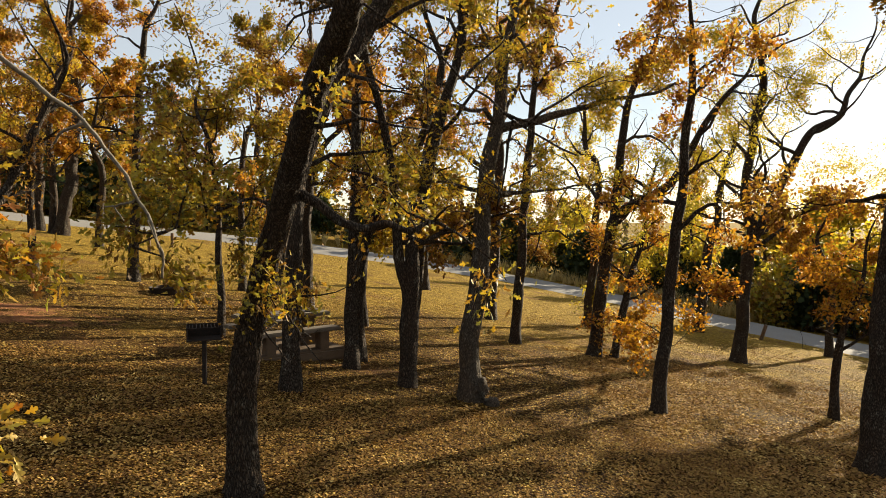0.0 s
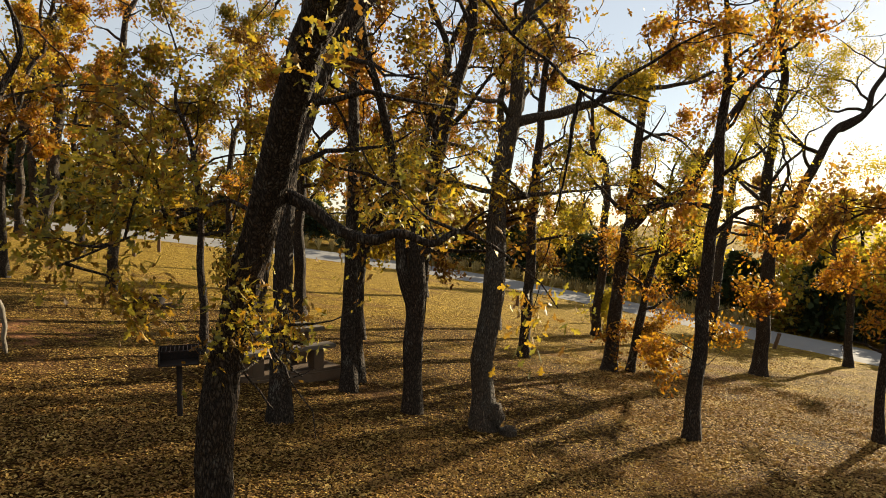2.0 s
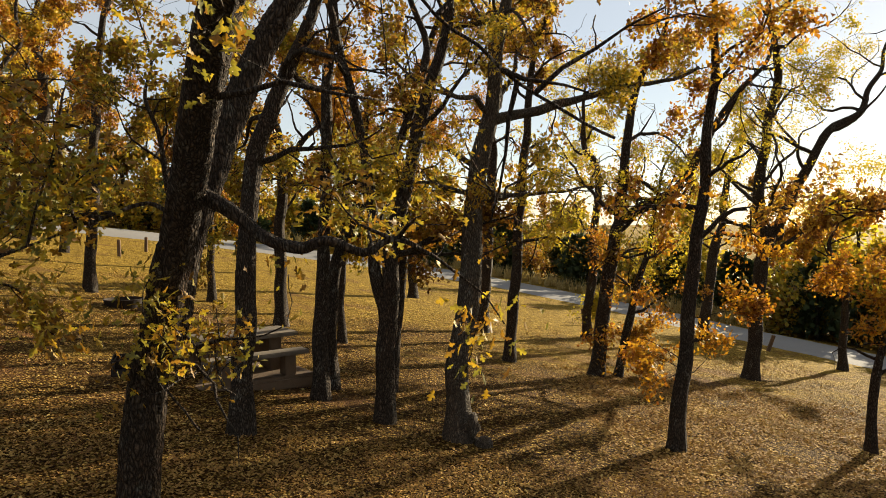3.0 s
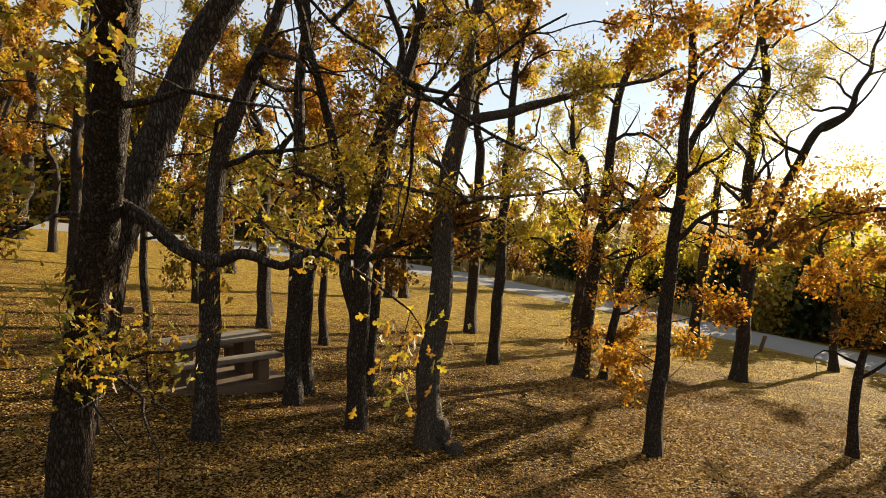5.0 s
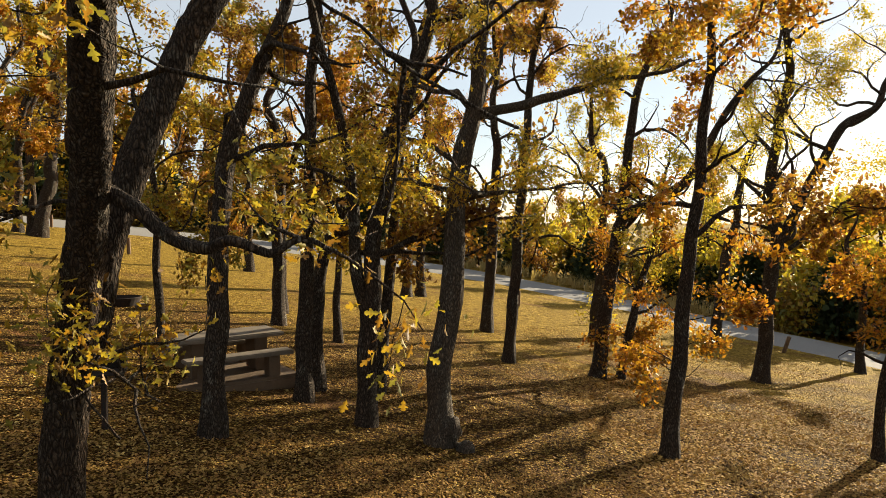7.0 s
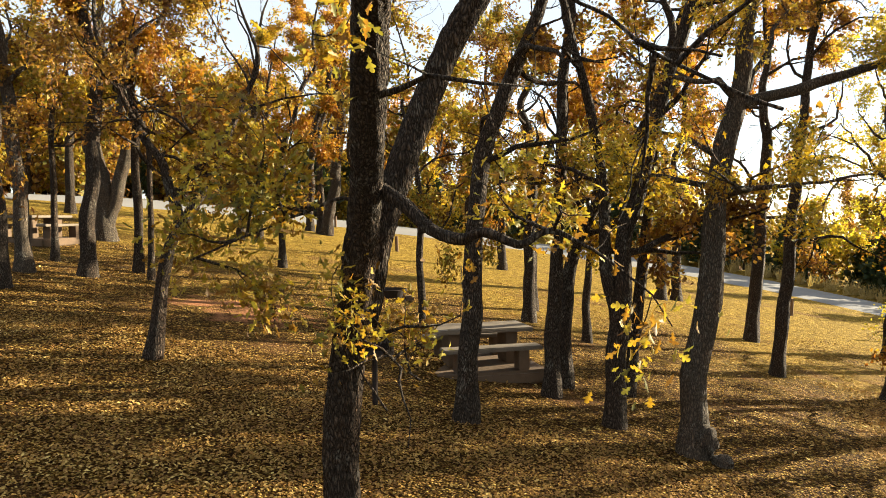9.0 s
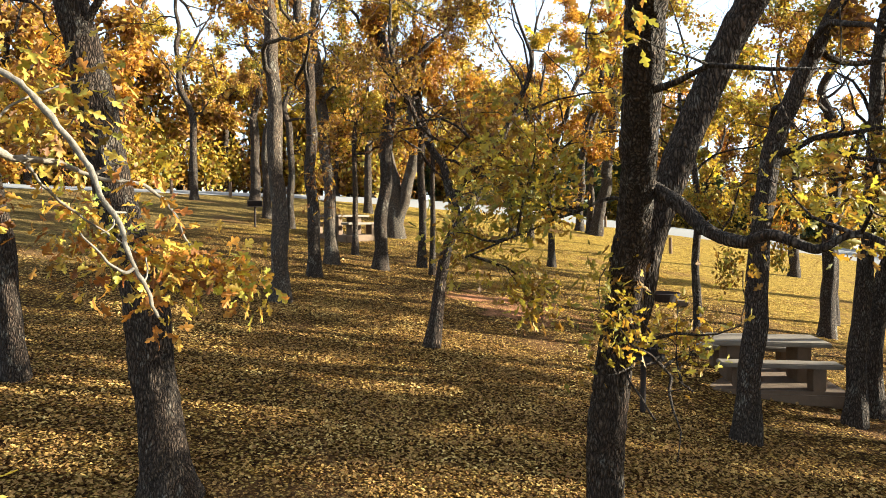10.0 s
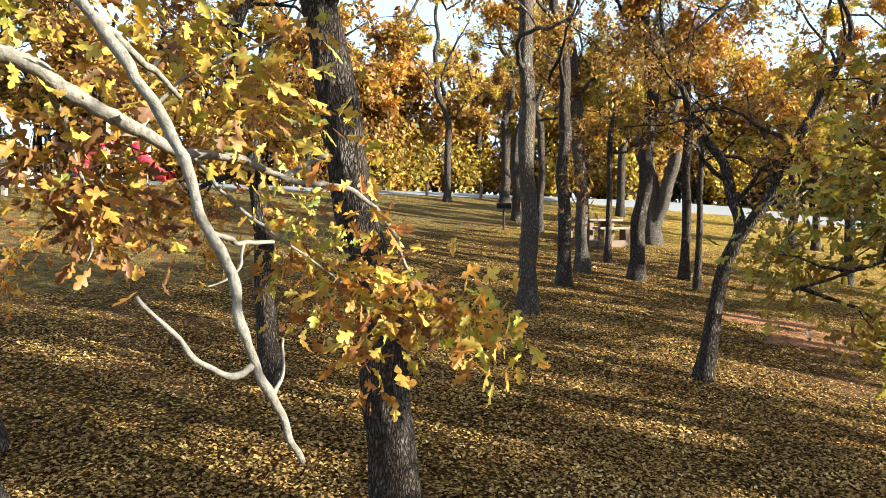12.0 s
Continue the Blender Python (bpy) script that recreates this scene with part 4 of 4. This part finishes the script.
for inner in (True, False):
    q = (ly < 11.5) & (lx > -11) & (lx < 5)
    q = q if inner else ~q
    litter = leaves_mesh("fallen_leaves", np.stack([lx[q], ly[q], lz[q]], 1), np.stack([np.cos(la[q]), np.sin(la[q]), lr.uniform(-0.1, 0.35, q.sum())], 1), lr.uniform(0.032, 0.062, q.sum()) * (1.0 if inner else 1.35), lr, LEAF_CURL if inner else LEAF_TINY, LITTER, None, True)
    tagged(litter, "dry tan and brown oak leaves covering the ground", "leaf litter", kind="stuff")


# ---- furniture of the park ----
def concrete(name, tone):
    m, nt, out = mat(name)
    pos = coords(nt, 1, 1, 1, True)
    g = noise_tex(nt, pos, 70.0, 5.0, 0.7)
    st = noise_tex(nt, pos, 3.0, 5.0, 0.7)
    c = mixc(nt, ramp(nt, g, [(0.3, (0, 0, 0)), (0.75, (1, 1, 1))]), tuple(t * 0.8 for t in tone), tone)
    c = mixc(nt, ramp(nt, st, [(0.45, (0, 0, 0)), (0.7, (0.7, 0.7, 0.7))]), c, tuple(t * 0.55 for t in tone))
    surface(nt, out, c, 0.85, bump=g, strength=0.5, dist=0.01, spec=0.25)
    return m


CONCRETE = concrete("weathered_concrete", (0.17, 0.138, 0.105))
# tone of the soil-stained pad; pedestals, supports and stone share its darker brown
PAD = concrete("brown_concrete", (0.13, 0.085, 0.052))


def metal(name, col, rough=0.85, metallic=0.15):
    m, nt, out = mat(name)
    g = noise_tex(nt, coords(nt, 1, 1, 1, True), 40.0, 5.0, 0.7)
    c = mixc(nt, ramp(nt, g, [(0.45, (0, 0, 0)), (0.75, (0.8, 0.8, 0.8))]), col, (0.065, 0.028, 0.016))
    surface(nt, out, c, rough, metallic, bump=g, strength=0.2, dist=0.005)
    return m


IRON = metal("rusty_iron", (0.018, 0.015, 0.013))


def plastic(name, col):
    m, nt, out = mat(name)
    g = noise_tex(nt, coords(nt, 1, 1, 1, True), 5.0, 4.0, 0.6)
    surface(nt, out, mixc(nt, ramp(nt, g, [(0.4, (0, 0, 0)), (0.8, (0.5, 0.5, 0.5))]), col, tuple(c * 0.6 + 0.03 for c in col)), 0.4, spec=0.5)
    return m


def box(bm, cx, cy, cz, sx, sy, sz, bevel=0.015, turn=0.0, taper=1.0):
    """A bevelled block; taper narrows its foot along x."""
    m = pose(cx, cy, cz, 0, 0, turn) @ Matrix.Diagonal((sx, sy, sz, 1))
    vs = bmesh.ops.create_cube(bm, size=1, matrix=m)["verts"]
    if taper != 1.0:
        for v in vs:
            if v.co.z < cz:
                v.co.x = cx + (v.co.x - cx) * taper
    if bevel:
        es = list({e for v in vs for e in v.link_edges})
        bmesh.ops.bevel(bm, geom=es, offset=bevel, segments=2, affect="EDGES")
    return bm


def rod(bm, a, b, r, seg=10):
    a, b = Vector(a), Vector(b)
    m = Matrix.Translation((a + b) / 2) @ (b - a).to_track_quat("Z", "Y").to_matrix().to_4x4()
    bmesh.ops.create_cone(bm, cap_ends=True, segments=seg, radius1=r, radius2=r, depth=(b - a).length, matrix=m)
    return bm


def picnic_site(x, y, z, turn):
    """A slab with a concrete table and two benches, each a thing of its own."""
    site = pose(x, y, z, 0, 0, turn)

    def place(ob, px, py, pz):
        q = site @ Vector((px, py, pz))
        ob.matrix_basis = pose(q.x, q.y, q.z, 0, 0, turn)
        return ob

    slab = place(thing("concrete_slab", 0, 0, 0, 0, "low weathered concrete pad under the picnic table", "slab"), 0, 0, -0.26)
    part("pad", box(bmesh.new(), 0, 0, 0.13, 2.15, 1.8, 0.26, 0.05), PAD, slab)
    table = place(thing("picnic_table", 0, 0, 0, 0, "grey weathered concrete picnic table on two pedestals", "table", "picnic tables"), 0, 0, 0)
    part("tabletop", box(bmesh.new(), 0, 0, 0.665, 1.85, 0.88, 0.075, 0.018), CONCRETE, table)
    for sx in (-0.56, 0.56):
        part("pedestal", box(bmesh.new(), sx, 0, 0.314, 0.24, 0.50, 0.626, 0.015, taper=0.85), PAD, table)
    for sy in (-0.72, 0.72):
        bench = place(thing("bench", 0, 0, 0, 0, "grey concrete bench on two blocks beside the table", "bench", "picnic benches"), 0, sy, 0)
        part("seat", box(bmesh.new(), 0, 0, 0.40, 1.85, 0.34, 0.075, 0.016), CONCRETE, bench)
        for sx in (-0.58, 0.58):
            part("support", box(bmesh.new(), sx, 0, 0.18, 0.20, 0.26, 0.36, 0.012), PAD, bench)


picnic_site(-3.4, 14.22, 0.27, 37)
picnic_site(-18.85, 17.1, terrain(-18.85, 17.1) + 0.12, 105)


def grill(x, y, turn):
    g = thing("park_grill", x, y, terrain(x, y), turn, "blackened iron park grill on a single post", "grill", "park grills")
    part("post", rod(bmesh.new(), (0, 0, -0.1), (0, 0, 0.72), 0.04), IRON, g)
    bm = bmesh.new()
    box(bm, 0, 0, 0.735, 0.52, 0.40, 0.02, 0.004)
    box(bm, -0.255, 0, 0.84, 0.014, 0.40, 0.22, 0.003)
    box(bm, 0.255, 0, 0.84, 0.014, 0.40, 0.22, 0.003)
    box(bm, 0, 0.195, 0.84, 0.52, 0.014, 0.22, 0.003)
    part("firebox", bm, IRON, g)
    bm = bmesh.new()
    for k in range(9):
        rod(bm, (-0.22 + k * 0.055, -0.2, 0.93), (-0.22 + k * 0.055, 0.19, 0.93), 0.007, 6)
    rod(bm, (-0.25, -0.2, 0.93), (0.25, -0.2, 0.93), 0.009, 6)
    part("grate", bm, IRON, g)
    bm = bmesh.new()
    rod(bm, (-0.12, -0.2, 0.93), (-0.12, -0.36, 0.95), 0.01, 6)
    rod(bm, (0.12, -0.2, 0.93), (0.12, -0.36, 0.95), 0.01, 6)
    part("handle", bm, IRON, g)
    return g


grill(-3.82, 10.8, 20)
grill(-21.05, 14.8, 60)

# fire ring
ring = thing("fire_ring", -8.1, 19.9, terrain(-8.1, 19.9), 15, "low dark rusty steel fire ring on bare earth", "fire ring")
bm = bmesh.new()
bmesh.ops.create_cone(bm, cap_ends=False, segments=28, radius1=0.40, radius2=0.50, depth=0.22, matrix=pose(0, 0, 0.10))
bmesh.ops.solidify(bm, geom=bm.faces[:], thickness=0.02)
part("ring", bm, IRON, ring)
block = thing("stone_block", -7.45, 19.7, terrain(-7.45, 19.7), 30, "low brown stone block beside the fire ring", "stone")
part("stone", box(bmesh.new(), 0, 0, 0.06, 0.36, 0.26, 0.17, 0.04), PAD, block)


def wood_material(name, a, b):
    m, nt, out = mat(name)
    g = noise_tex(nt, coords(nt, 14, 14, 1.2, True), 3.0, 5.0, 0.65)
    surface(nt, out, ramp(nt, g, [(0.3, a), (0.7, b)]), 0.85, bump=g, strength=0.5, dist=0.01, spec=0.2)
    return m


POSTWOOD = wood_material("post_wood", (0.08, 0.05, 0.03), (0.20, 0.13, 0.08))
TIMBER = wood_material("pale_timber", (0.28, 0.22, 0.14), (0.45, 0.37, 0.25))
for x, y, lean in ((-14.84, 37.3, 2), (-14.25, 33.0, -3), (3.75, 35.1, 2), (14.76, 31.2, 12), (-23.2, 42.0, 0), (6.57, 31.2, -4), (-31.9, 16.6, 1), (-31.9, 19.7, -2)):
    p = thing("bollard", x, y, terrain(x, y), 0, "short dark wooden roadside post", "post", "roadside posts")
    bm = bmesh.new()
    bmesh.ops.create_cone(bm, cap_ends=True, segments=12, radius1=0.085, radius2=0.08, depth=0.85, matrix=pose(0, 0, 0.325, lean, lean))
    bmesh.ops.bevel(bm, geom=[e for e in bm.edges if e.calc_face_angle(0) > 1], offset=0.012, segments=2, affect="EDGES")
    part("post", bm, POSTWOOD, p)


# ---- playground ----
RED = plastic("red_plastic", (0.62, 0.02, 0.03))
BLUE = plastic("blue_plastic", (0.02, 0.05, 0.45))
def slide(pts, r, parent):
    """A tube slide: a hollow tube with flange rings along a curved line."""
    path = resample(pts, 26)
    v, fc = [], []
    tube(path, [r] * 26, 18, v, fc)
    fc.pop()
    ob = mesh_object("slide", v, fc, RED, parent, True)
    ob.modifiers.new("wall", "SOLIDIFY").thickness = 0.025
    for k in (0, 8, 16, 25):
        v, fc = [], []
        d = (path[min(k + 1, 25)] - path[max(k - 1, 0)]).normalized() * 0.03
        tube([path[k] - d, path[k] + d], [r + 0.03, r + 0.03], 18, v, fc)
        fc.pop()
        fl = mesh_object("flange", v, fc, RED, ob, True)
        fl.modifiers.new("wall", "SOLIDIFY").thickness = 0.03
    return ob


px, py = -29.2, 2.9
pz = terrain(px, py)
play = thing("playground_tower", px, py, pz, 0, "dark timber playground tower with two red tube slides", "playground")
for sx, sy in ((-0.7, -0.7), (0.7, -0.7), (-0.7, 0.7), (0.7, 0.7)):
    part("post", box(bmesh.new(), sx, sy, 1.2, 0.12, 0.12, 2.4, 0.015), TIMBER, play)
part("deck", box(bmesh.new(), 0, 0, 1.15, 1.5, 1.5, 0.09, 0.01), POSTWOOD, play)
for h in (1.55, 1.95):
    part("rail", box(bmesh.new(), 0.72, 0, h, 0.05, 1.3, 0.1, 0.01), POSTWOOD, play)
part("panel", box(bmesh.new(), 0.1, -0.78, 1.85, 1.0, 0.06, 1.0, 0.03), BLUE, play)
slide([(0.3, -0.65, 1.65), (0.55, -1.0, 1.25), (0.7, -1.35, 0.75), (0.78, -1.7, 0.42)], 0.27, play)
slide([(0.8, 0.3, 1.5), (1.5, 0.5, 1.05), (2.1, 0.8, 0.62), (2.7, 1.1, 0.36), (3.1, 1.3, 0.3)], 0.2, play)

tyre = thing("tyre", -29.6, 0.5, terrain(-29.6, 0.5), 70, "black rubber tyre lying flat by the playground", "tyre")
v, fc = [], []
for k in range(24):
    for q in range(10):
        a, b = 2 * math.pi * k / 24, 2 * math.pi * q / 10
        w = 0.55 + 0.2 * math.cos(b)
        v.append((w * math.cos(a), w * math.sin(a), 0.19 + 0.2 * math.sin(b)))
        fc.append((k * 10 + q, k * 10 + (q + 1) % 10, (k + 1) % 24 * 10 + (q + 1) % 10, (k + 1) % 24 * 10 + q))
mesh_object("tread", v, fc, plastic("black_rubber", (0.02, 0.02, 0.022)), tyre, True)

# post-and-rail fence by the playground
fence = thing("rail_fence", -25.3, -0.6, terrain(-25.3, -0.6), 158, "low pale timber post-and-rail fence", "fence")
for k in range(4):
    part("post", box(bmesh.new(), k * 1.5 - 0.1, 0, 0.5, 0.14, 0.14, 1.3 if k == 0 else 1.0, 0.012), TIMBER, fence)
for h in (0.35, 0.75):
    part("rail", box(bmesh.new(), 2.15, 0.09, h, 4.7, 0.05, 0.13, 0.01), TIMBER, fence)


# ---- dry grass along the far side of the road ----
gr = np.random.default_rng(8)
gp, ga, gs = [], [], []
for x, y, _, _ in belt((0.22, 0.45), 0.3, 3.0, 5000, 21):
    gp.append((x, y, terrain(x, y)))
    ga.append((gr.normal(0, 0.22), gr.normal(0, 0.22), 1))
    gs.append(gr.uniform(0.5, 1.25))
BLADE = (np.array([(-0.02, 0, 0), (0.02, 0, 0), (0.012, 0.6, 0.03), (-0.012, 0.6, 0.03), (0, 1, 0.12)]), [(0, 1, 2, 3), (3, 2, 4)])
tagged(leaves_mesh("dry_grass", np.array(gp), np.array(ga), np.array(gs), gr, BLADE, GRASS, None), "tall dry straw-coloured grass beside the road", "grass", kind="stuff")


# ---- the dead branch that hangs close by and the leafy limb behind it ----
def stick(owner, line, r, taper=0.6, name="branch", crook=1.0, sides=10):
    n = len(line) * 9
    path = resample(line, n)
    path = [p + Vector((noise.noise(p * 9), noise.noise(p * 9 + Vector((5, 0, 0))), noise.noise(p * 9 + Vector((0, 5, 0))))) * 0.013 * crook + Vector((noise.noise(p * 28), noise.noise(p * 28 + Vector((5, 0, 0))), noise.noise(p * 28 + Vector((0, 5, 0))))) * 0.005 * crook for p in path]
    v, fc = [], []
    home = owner.matrix_basis.translation
    tube([p - home for p in path], [r * (1 - taper * i / (n - 1)) * (1 + 0.3 * noise.noise(path[i] * 38)) for i in range(n)], sides, v, fc, 0.2)
    mesh_object(name, v, fc, BARK_TWIG, owner, True)
    return path


dead = thing("dead_branch", -1.46, 2.64, 3.41, 0, "bare pale grey dead branch with short side twigs", "branch")
stick(dead, [(-1.95, 2.25, 3.95), (-1.7, 2.46, 3.68), (-1.53, 2.58, 3.5), (-1.40, 2.695, 3.356), (-1.31, 2.79, 3.18), (-1.25, 2.84, 3.04), (-1.20, 2.875, 2.875), (-1.205, 2.915, 2.80), (-1.215, 2.95, 2.724)], 0.0112, 0.6)
stick(dead, [(-1.20, 2.87, 2.875), (-1.19, 2.85, 2.868), (-1.18, 2.80, 2.90), (-1.185, 2.78, 2.93), (-1.181, 2.735, 2.986)], 0.0055, 0.5, "twig")
stick(dead, [(-1.205, 2.895, 2.83), (-1.22, 2.915, 2.86), (-1.24, 2.93, 2.91)], 0.0035, 0.5, "twig")
stick(dead, [(-1.27, 2.825, 3.075), (-1.36, 2.87, 3.05), (-1.40, 2.90, 3.038), (-1.46, 2.955, 3.046)], 0.005, 0.4, "twig")
stick(dead, [(-1.40, 2.90, 3.038), (-1.36, 2.88, 3.0), (-1.32, 2.83, 2.985)], 0.003, 0.5, "twig")
stick(dead, [(-1.40, 2.695, 3.356), (-1.53, 2.76, 3.34), (-1.60, 2.815, 3.295)], 0.008, 0.5, "twig")
stick(dead, [(-1.24, 2.85, 3.01), (-1.235, 2.845, 2.975)], 0.004, 0.3, "twig")

hang = thing("oak_limb", -2.36, 2.62, 3.38, 0, "grey-barked oak limb with clusters of gold, green and rust leaves", "branch")
H0 = Vector((-2.36, 2.62, 3.38))
stick(hang, [(-2.62, 1.6, 3.62), (-2.46, 2.1, 3.55), (-2.38, 2.33, 3.53), (-2.345, 2.49, 3.475), (-2.36, 2.62, 3.385), (-2.38, 2.76, 3.32), (-2.39, 2.88, 3.265), (-2.40, 3.06, 3.25), (-2.40, 3.19, 3.195)], 0.031, 0.68)
stick(hang, [(-2.40, 3.17, 3.20), (-2.42, 3.22, 3.235), (-2.43, 3.32, 3.287)], 0.011, 0.4, "twig")
stick(hang, [(-2.40, 3.19, 3.195), (-2.37, 3.36, 3.17), (-2.38, 3.47, 3.11), (-2.40, 3.55, 3.0), (-2.38, 3.60, 2.88), (-2.33, 3.70, 2.80)], 0.010, 0.6, "twig")
stick(hang, [(-2.39, 2.9, 3.265), (-2.45, 3.0, 3.15), (-2.52, 3.2, 3.0), (-2.5, 3.4, 2.86)], 0.008, 0.6, "twig")
stick(hang, [(-2.35, 2.55, 3.43), (-2.5, 2.56, 3.36), (-2.66, 2.6, 3.2), (-2.74, 2.62, 3.0), (-2.73, 2.6, 2.93)], 0.009, 0.6, "twig")
stick(hang, [(-2.38, 2.76, 3.32), (-2.42, 2.85, 3.45), (-2.39, 2.98, 3.55), (-2.35, 3.14, 3.62)], 0.008, 0.6, "twig")
stick(hang, [(-2.38, 2.33, 3.53), (-2.45, 2.42, 3.6), (-2.5, 2.5, 3.66)], 0.008, 0.6, "twig")


def leaf_mesh(k):
    """One lobed oak leaf, 1 long, cupped a little differently each time."""
    r = np.random.default_rng(300 + k)
    pts = LEAF_NEAR[0].copy()
    pts[:, 2] += r.uniform(-0.25, 0.25) * pts[:, 1] ** 2 + r.uniform(-0.5, 0.5) * pts[:, 0] ** 2 + r.normal(0, 0.015, len(pts))
    pts[:, 0] *= r.uniform(0.8, 1.15)
    return [tuple(p) for p in pts], LEAF_NEAR[1]


RUSTLEAF = leaf_material("leaf_near_rust", [(0.0, (0.56, 0.32, 0.04)), (0.3, (0.46, 0.20, 0.03)), (0.5, (0.64, 0.44, 0.07)), (0.7, (0.26, 0.09, 0.022)), (0.85, (0.46, 0.38, 0.06)), (1.0, (0.16, 0.06, 0.02))], 0.42, False)
NEARLEAF = leaf_material("leaf_near", [(0.0, (0.180, 0.202, 0.032)), (0.2, (0.405, 0.336, 0.040)), (0.4, (0.504, 0.353, 0.048)), (0.6, (0.414, 0.176, 0.024)), (0.75, (0.252, 0.084, 0.020)), (0.9, (0.522, 0.386, 0.064)), (1.0, (0.126, 0.050, 0.016))], 0.42, False)
leaf_data = []
for k in range(12):
    me = bpy.data.meshes.new("leaf")
    lv, lf = leaf_mesh(k % 6)
    me.from_pydata(lv, [], lf)
    me.materials.append(NEARLEAF if k < 6 else RUSTLEAF)
    leaf_data.append(me)


def cluster(spots, count, wide, seed, size=0.078, rust=0.3):
    """Leaves as parts, strewn round a few spots, hanging outward."""
    r = np.random.default_rng(seed)
    for k in range(count):
        c = Vector(spots[r.integers(len(spots))])
        off = Vector(r.normal(0, wide, 3))
        p = c + off - H0
        ax = (off.normalized() + Vector(r.normal(0, 0.6, 3)) + Vector((0, 0, -0.35))).normalized()
        q = ax.to_track_quat("Y", "Z").to_matrix().to_4x4() @ Matrix.Rotation(r.uniform(0, 6.28), 4, "Y")
        ob = new("leaf", leaf_data[k % 6 + (6 if r.uniform() < rust else 0)])
        ob.parent = hang
        s = size * r.uniform(0.65, 1.25)
        ob.matrix_basis = Matrix.Translation(p) @ q @ Matrix.Diagonal((s, s, s, 1))


MAIN_SPOTS = [(-2.5, 3.38, 2.86), (-2.42, 3.47, 2.86), (-2.37, 3.58, 2.83), (-2.33, 3.68, 2.81), (-2.28, 3.76, 2.75), (-2.2, 3.84, 2.68), (-2.41, 3.45, 2.74), (-2.37, 3.56, 2.73)]
cluster(MAIN_SPOTS, 130, 0.06, 1, rust=0.7)
cluster([(-2.25, 3.32, 3.33), (-2.25, 3.37, 3.23), (-2.24, 3.41, 3.14), (-2.3, 3.47, 3.06)], 34, 0.05, 2, rust=0.05)
cluster([(-2.62, 3.59, 2.44)], 9, 0.03, 3, rust=0.6)
cluster([(-2.64, 2.53, 3.3), (-2.75, 2.62, 3.23), (-2.76, 2.69, 3.18), (-2.7, 2.6, 3.1), (-2.76, 2.74, 3.08)], 60, 0.08, 4, rust=0.6)
cluster([(-1.74, 2.30, 2.26), (-1.84, 2.16, 2.34), (-1.68, 2.42, 2.19), (-1.93, 2.06, 2.23)], 40, 0.07, 5, size=0.07, rust=0.35)


def cluster_rest(spots, count, wide, seed, size=0.072, material=MIXED):
    r = np.random.default_rng(seed)
    c = np.array(spots)[r.integers(0, len(spots), count)] - np.array(tuple(H0))
    off = r.normal(0, wide, (count, 3))
    ax = off / np.linalg.norm(off, axis=1, keepdims=True) + r.normal(0, 0.6, (count, 3)) + np.array((0, 0, -0.35))
    tagged(leaves_mesh("foliage", c + off, ax, size * r.uniform(0.6, 1.25, count), r, LEAF_NEAR, material, hang), kind="stuff")


cluster_rest([(-2.39, 2.81, 3.63), (-2.39, 2.93, 3.57), (-2.39, 3.04, 3.53), (-2.34, 3.15, 3.63), (-2.45, 3.11, 3.42), (-2.52, 2.9, 3.44), (-2.52, 3.01, 3.36), (-2.48, 2.54, 3.63), (-2.39, 2.45, 3.56), (-2.61, 2.54, 3.5)], 260, 0.10, 6, material=PALELEAF)
cluster_rest([(-2.45, 2.85, 3.55), (-2.5, 3.04, 3.45), (-2.6, 2.6, 3.55), (-2.7, 3.1, 3.35)], 220, 0.12, 12, material=RUST)
cluster_rest(MAIN_SPOTS, 300, 0.065, 7, material=MIXED)
cluster_rest([(-2.64, 2.53, 3.3), (-2.75, 2.62, 3.23), (-2.76, 2.69, 3.18), (-2.7, 2.6, 3.1), (-2.76, 2.74, 3.08), (-2.65, 2.55, 3.17)], 360, 0.09, 9, material=RUST)
cluster_rest([(-3.4, 3.32, 2.96), (-3.36, 3.47, 2.86), (-3.28, 3.4, 3.09), (-3.24, 3.49, 2.72), (-3.32, 3.62, 2.94)], 260, 0.10, 10, 0.075)
cluster_rest([(-1.74, 2.30, 2.26), (-1.84, 2.16, 2.34), (-1.68, 2.42, 2.19), (-1.93, 2.06, 2.23)], 300, 0.08, 8, 0.07, material=PALELEAF)
cluster_rest([(-1.9, 2.2, 3.3), (-2.0, 2.2, 3.5), (-1.95, 2.2, 3.1), (-2.1, 2.3, 3.6)], 110, 0.10, 11, 0.085, material=PALELEAF)
